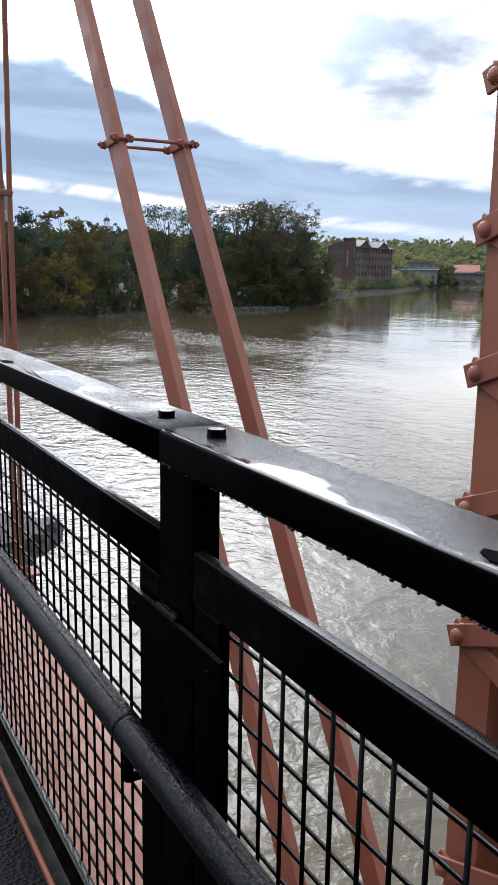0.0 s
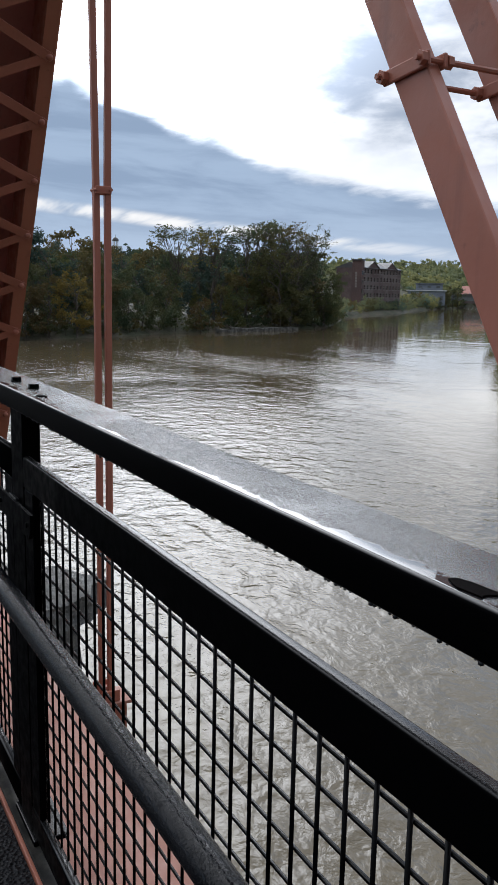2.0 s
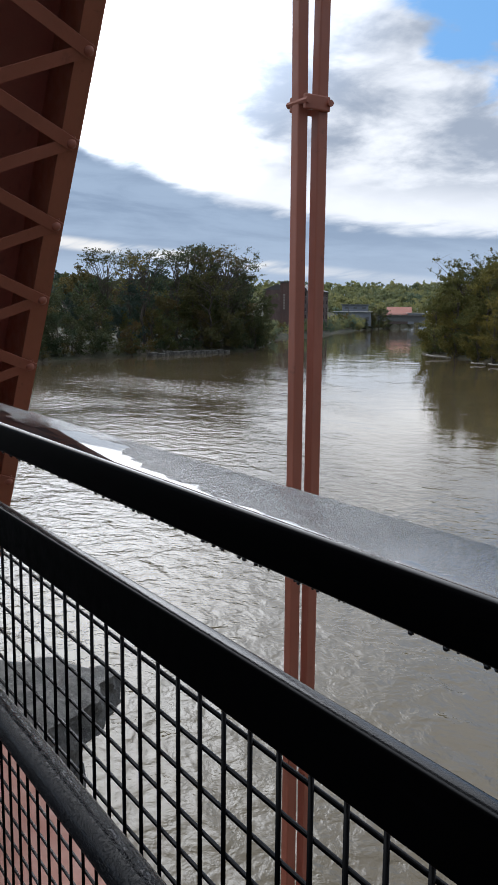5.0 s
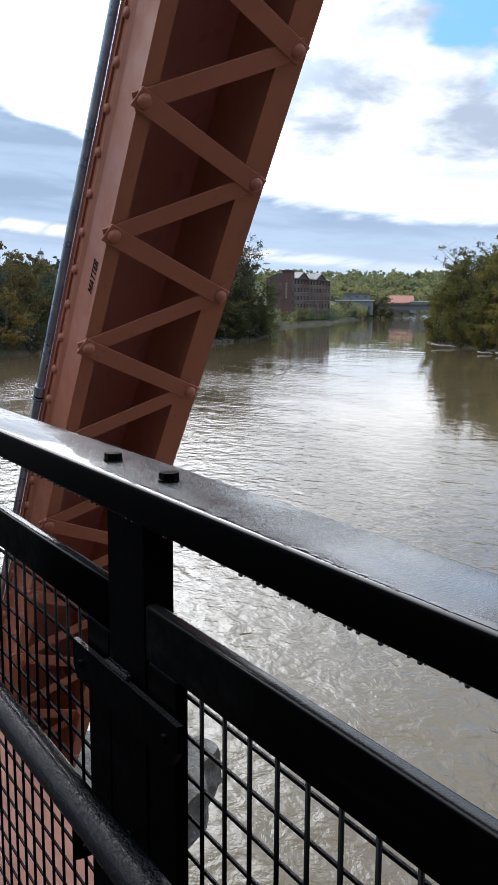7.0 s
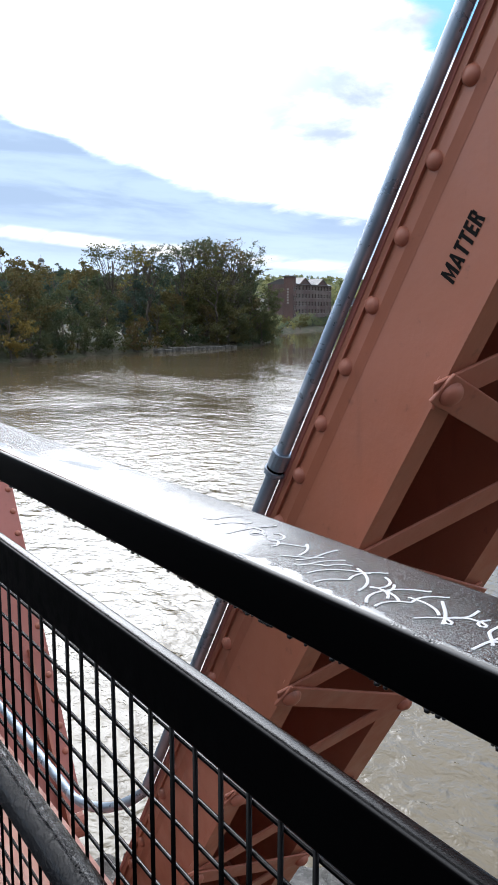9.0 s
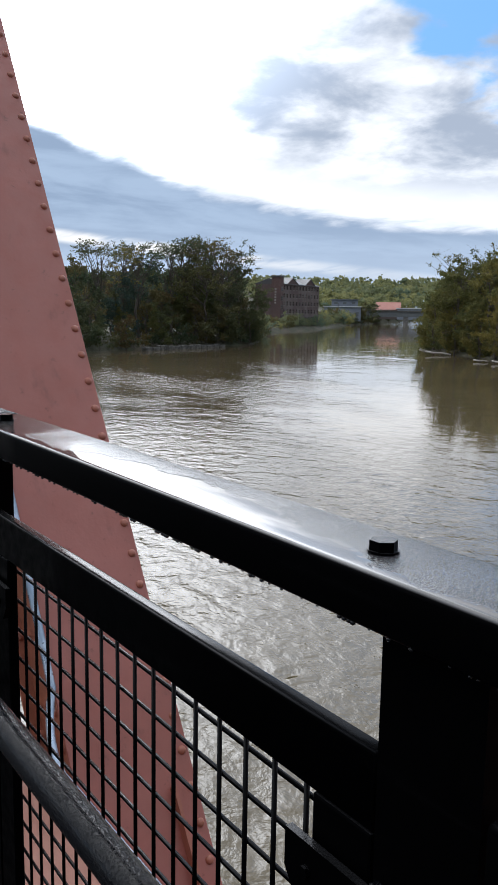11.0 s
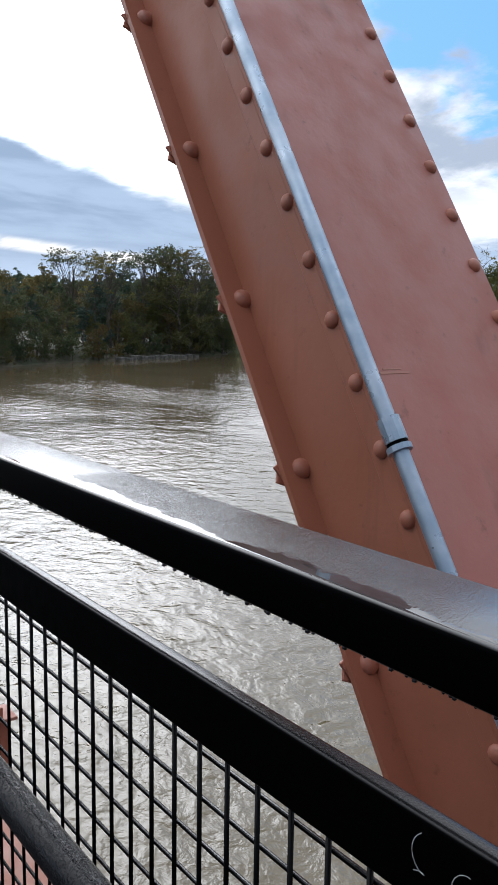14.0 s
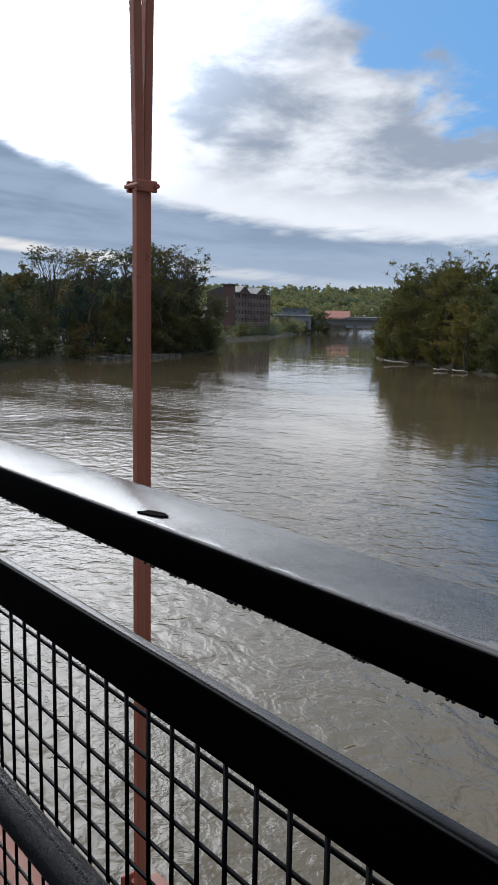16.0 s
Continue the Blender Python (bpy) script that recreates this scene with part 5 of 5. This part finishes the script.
def hip_hanger(x, y, spread, label, skew=0.006, clamp_z=1.676):
    """A pair of square rods that hang from the hip joint, tied by a clamp."""
    root = thing("hanger_rods", (x, 0, 0), label, "hanger", "hanger rods")
    for s in (-1, 1):
        for z0, z1, o0, o1 in ((-0.44, clamp_z, spread[0], spread[1]), (clamp_z, HIP_Z, spread[1], spread[2])):
            bm = bmesh.new()
            a, b_ = Vector((0, y + s * o0, z0)), Vector((0, y + s * o1, z1))
            dd = (b_ - a)
            box(bm, s * skew - 0.0125, s * skew + 0.0125, -0.0125, 0.0125, -dd.length / 2, dd.length / 2, 0.003, Matrix.Translation((a + b_) / 2) @ Matrix.Rotation(-math.atan2(dd.y, dd.z), 4, "X"))
            part("rod", bm, RED, root)
    wide = 0.0127 + abs(skew)
    part("clamp", boxed(-wide - 0.0095, -wide, y - 0.032, y + 0.032, clamp_z - 0.016, clamp_z + 0.014, 0.003), RED, root)
    part("clamp", boxed(wide, wide + 0.0095, y - 0.032, y + 0.032, clamp_z - 0.016, clamp_z + 0.014, 0.003), RED, root)
    for s in (-1, 1):
        part("clamp_bolt", rod(bmesh.new(), (-wide - 0.016, y + s * 0.028, clamp_z), (wide + 0.016, y + s * 0.028, clamp_z), 0.007, 8), RED, root)
    part("floor_beam_end", boxed(-0.075, 0.075, y - 0.13, y + 0.10, -0.456, -0.441, 0.003), LEDGE, root)
    part("beam_web", boxed(-0.008, 0.008, 0.53, y + 0.09, -0.95, -0.457), RED, root)
    part("beam_flange", boxed(-0.09, 0.09, 0.53, y + 0.10, -0.968, -0.952, 0.003), RED, root)
    for s in (-1, 1):
        part("end_plate", boxed(s * 0.058 - 0.005, s * 0.058 + 0.005, y - 0.04, y + 0.04, -0.4405, -0.39, 0.003), RED, root)
        part("nut", rod(bmesh.new(), (s * 0.036, y, -0.4405), (s * 0.036, y, -0.405), 0.017, 6), RED, root)
    return root


hip_hanger(-3.660, 0.754, (0.017, 0.021, 0.060), "slim pair of red square hanger rods tied by a clamp")
hip_hanger(-12.230, 0.820, (0.0135, 0.0140, 0.075), "slim pair of red square hanger rods beyond the pier", -0.006, 1.628)


def eyebars(x_at, y_pair, lean, label):
    """Two flat eyebars of a truss diagonal, tied together by clamps and tie rods."""
    root = thing("diagonal_eyebars", (0, 0, 0), label, "truss diagonal", "truss diagonals")
    top = Vector((x_at(HIP_Z), 0, HIP_Z))
    low = Vector((x_at(CHORD_Z), 0, CHORD_Z))
    d = (top - low).normalized()
    n = Vector((d.z, 0, -d.x))
    m = spin_to(n, Vector((0, 1, 0)), d, (top + low) / 2)
    half = (top - low).length / 2
    mc = spin_to(Vector((0.995, 0, 0.10)), Vector((0, 1, 0)), Vector((-0.10, 0, 0.995)), Vector((x_at(1.679), 0, 1.679)))
    for y in y_pair:
        bm = boxed(-0.040, 0.040, y - 0.014, y + 0.014, -half, half, 0.003)
        bm.transform(m)
        bar = part("eyebar", bm, RED, root)
        for ze in (-half, half):
            bm = rod(bmesh.new(), (0, y - 0.016, ze), (0, y + 0.016, ze), 0.10, 24)
            bm.transform(m)
            part("eye", bm, RED, bar)
        for s in (-1, 1):
            bm = boxed(-0.062, 0.062, y + s * 0.0145, y + s * 0.022, -0.013, 0.013, 0.003)
            bm.transform(mc)
            part("clamp", bm, RED, root)
            for y_ in (y - 0.034, y + 0.023):
                bm = rod(bmesh.new(), (s * 0.053, y_, 0), (s * 0.053, y_ + 0.011, 0), 0.0125, 6)
                bm.transform(mc)
                part("clamp_nut", bm, RED, root)
    for s in (-1, 1):
        bm = rod(bmesh.new(), (s * 0.053, y_pair[0] - 0.042, 0), (s * 0.053, y_pair[1] + 0.042, 0), 0.0055, 8)
        bm.transform(mc)
        part("tie_rod", bm, RED, root)
    return root


eyebars(lambda z: -1.482 - (z - 1.5) / 1.600, (0.614, 0.835), 1, "pair of flat red eyebars slanting down, tied by a clamp")


def laced_post(x0, label):
    """An upright post of two channels with lacing on its broad faces."""
    root = thing("laced_post", (x0, 0, 0), label, "truss post")
    w = 0.32
    for a, s in ((0.0, 1), (w, -1)):
        sec = [(a, 0.612), (a, 0.868), (a + s * 0.075, 0.868), (a + s * 0.075, 0.856), (a + s * 0.010, 0.856), (a + s * 0.010, 0.624), (a + s * 0.075, 0.624), (a + s * 0.075, 0.612)]
        bm = prism(sec, CHORD_Z, HIP_Z)
        part("channel", bm, RED_WEB, root)
    pitch, z0 = 0.223, 0.238 - 0.223 * 2
    run = w - 0.035
    bl = math.hypot(run, pitch / 2)
    bar = finish(boxed(-bl / 2 - 0.022, bl / 2 + 0.022, -0.004, 0.004, -0.019, 0.019, 0.002), RED)
    head = finish(dome(0.0135, 0.010), RED, True)
    for k in range(24):
        z = z0 + k * pitch
        if z > HIP_Z - 0.3:
            break
        for s in (1, -1):
            for face in (1, -1):
                y = (0.6075 if s < 0 else 0.5992) if face > 0 else (0.8725 if s < 0 else 0.8808)
                ob = part("lacing_bar", bar, RED, root)
                ob.matrix_basis = Matrix.Translation((0.008 + run / 2, y, z + s * pitch / 4)) @ Matrix.Rotation(-s * math.atan2(pitch / 2, run), 4, "Y")
        for x, dz in ((0.010, 0.0), (0.006 + run, pitch / 2)):
            part("rivet", head, RED, root).matrix_basis = pose(x, 0.5950, z + dz, 90, 0, 0)
    part("gusset", boxed(-0.12, w + 0.12, 0.590, 0.598, CHORD_Z - 0.2, CHORD_Z + 0.35, 0.002), RED, root)
    return root


laced_post(0.058, "upright red laced steel truss post with riveted bars")

# chords that tie the members together above and below the view
for x0, x1 in ((-3.72, 9.0), (-24.0, -12.17)):
    root = thing("top_chord", (0, 0, 0), "red riveted steel box chord along the truss top", "truss chord", "truss chords")
    part("side_plate", boxed(x0, x1, 0.556, 0.570, HIP_Z - 0.02, HIP_Z + 0.28, 0.002), RED, root)
    part("side_plate", boxed(x0, x1, 0.994, 1.008, HIP_Z - 0.02, HIP_Z + 0.28, 0.002), RED, root)
    part("cover_plate", boxed(x0, x1, 0.53, 1.03, HIP_Z + 0.2805, HIP_Z + 0.293, 0.002), RED, root)
for x0, x1 in ((-7.45, 9.0), (-24.0, -8.51)):
    root = thing("bottom_chord", (0, 0, 0), "pair of flat red eyebars along the truss foot", "truss chord", "truss chords")
    for y in (0.675, 0.885):
        part("eyebar", boxed(x0, x1, y - 0.014, y + 0.014, -1.09, -0.99, 0.003), RED, root)


# ---- pier ----
def stone_pier():
    root = thing("stone_pier", (-7.98, 0, 0), "grey weathered stone bridge pier with a pointed end and coping slab", "pier")
    top, thick = -1.45, 0.27
    hw = 0.78

    def outline(grow):
        return [(-hw - grow, -5.5), (hw + grow, -5.5), (hw + grow, 1.30), (0.42, 1.92 + grow), (0.0, 2.26 + grow * 1.5), (-0.42, 1.92 + grow), (-hw - grow, 1.30)]

    def rough(bm, amp, seed, cuts=3):
        bmesh.ops.subdivide_edges(bm, edges=bm.edges, cuts=cuts, use_grid_fill=True)
        for v in bm.verts:
            for f_, a_ in ((2.3, 1.0), (6.1, 0.6), (15.0, 0.35)):
                k = v.co * f_
                v.co += amp * a_ * Vector((noise.noise((k.x, k.y, k.z + seed)), noise.noise((k.y, k.z, k.x + seed)), noise.noise((k.z, k.x, k.y + seed))))
        return bm

    # coping in slabs across the pier
    cuts = [-5.5, -4.2, -2.9, -1.6, -0.4, 0.75, 1.30]
    for i, (a, b_) in enumerate(zip(cuts, cuts[1:])):
        part("coping_stone", rough(boxed(-hw, hw, a + 0.006, b_ - 0.006, top - thick, top, 0.02), 0.045, i, 7), STONE, root)
    nose = prism([(-hw, 1.306), (hw, 1.306), (0.42, 1.92), (0.0, 2.26), (-0.42, 1.92)], top - thick, top)
    bmesh.ops.triangulate(nose, faces=nose.faces)
    part("coping_stone", rough(nose, 0.07, 9, 7), STONE, root)
    # courses below, set back
    for j in range(14):
        z1 = top - thick - j * 0.44
        z0 = z1 - 0.43
        inset = -0.13 + 0.012 * j
        y = -5.5
        k = 0
        while y < 1.2:
            l = 0.9 + 0.5 * ((k * 7 + j * 3) % 5) / 5
            y2 = min(y + l, 1.25)
            part("stone", rough(boxed(-hw - inset, hw + inset, y + 0.008, y2 - 0.008, z0 + 0.006, z1, 0.025), 0.03, j * 13 + k, 1), STONE, root)
            y, k = y2, k + 1
        s = inset
        blk = prism([(-hw - s, 1.256), (hw + s, 1.256), (0.38 + s, 1.80 + s), (0.0, 2.08 + s), (-0.38 - s, 1.80 + s)], z0 + 0.006, z1)
        bmesh.ops.triangulate(blk, faces=blk.faces)
        part("stone", rough(blk, 0.045, j + 40, 2), STONE, root)
    return root


pier = stone_pier()
for fx, s in ((foot_1, 1), (foot_2, -1)):
    root = thing("bearing_shoe", (fx, 0, 0), "rusty red cast steel bearing shoe on the pier coping", "bearing", "bearing shoes")
    part("pedestal", prism([(-0.34, -1.45), (0.34, -1.45), (0.14, -1.12), (-0.14, -1.12)], 0.60, 0.97, Matrix(((1, 0, 0, 0), (0, 0, 1, 0), (0, 1, 0, 0), (0, 0, 0, 1)))), RED, root)
    part("base_plate", boxed(-0.40, 0.40, 0.54, 1.03, -1.452, -1.41, 0.004), RED, root)
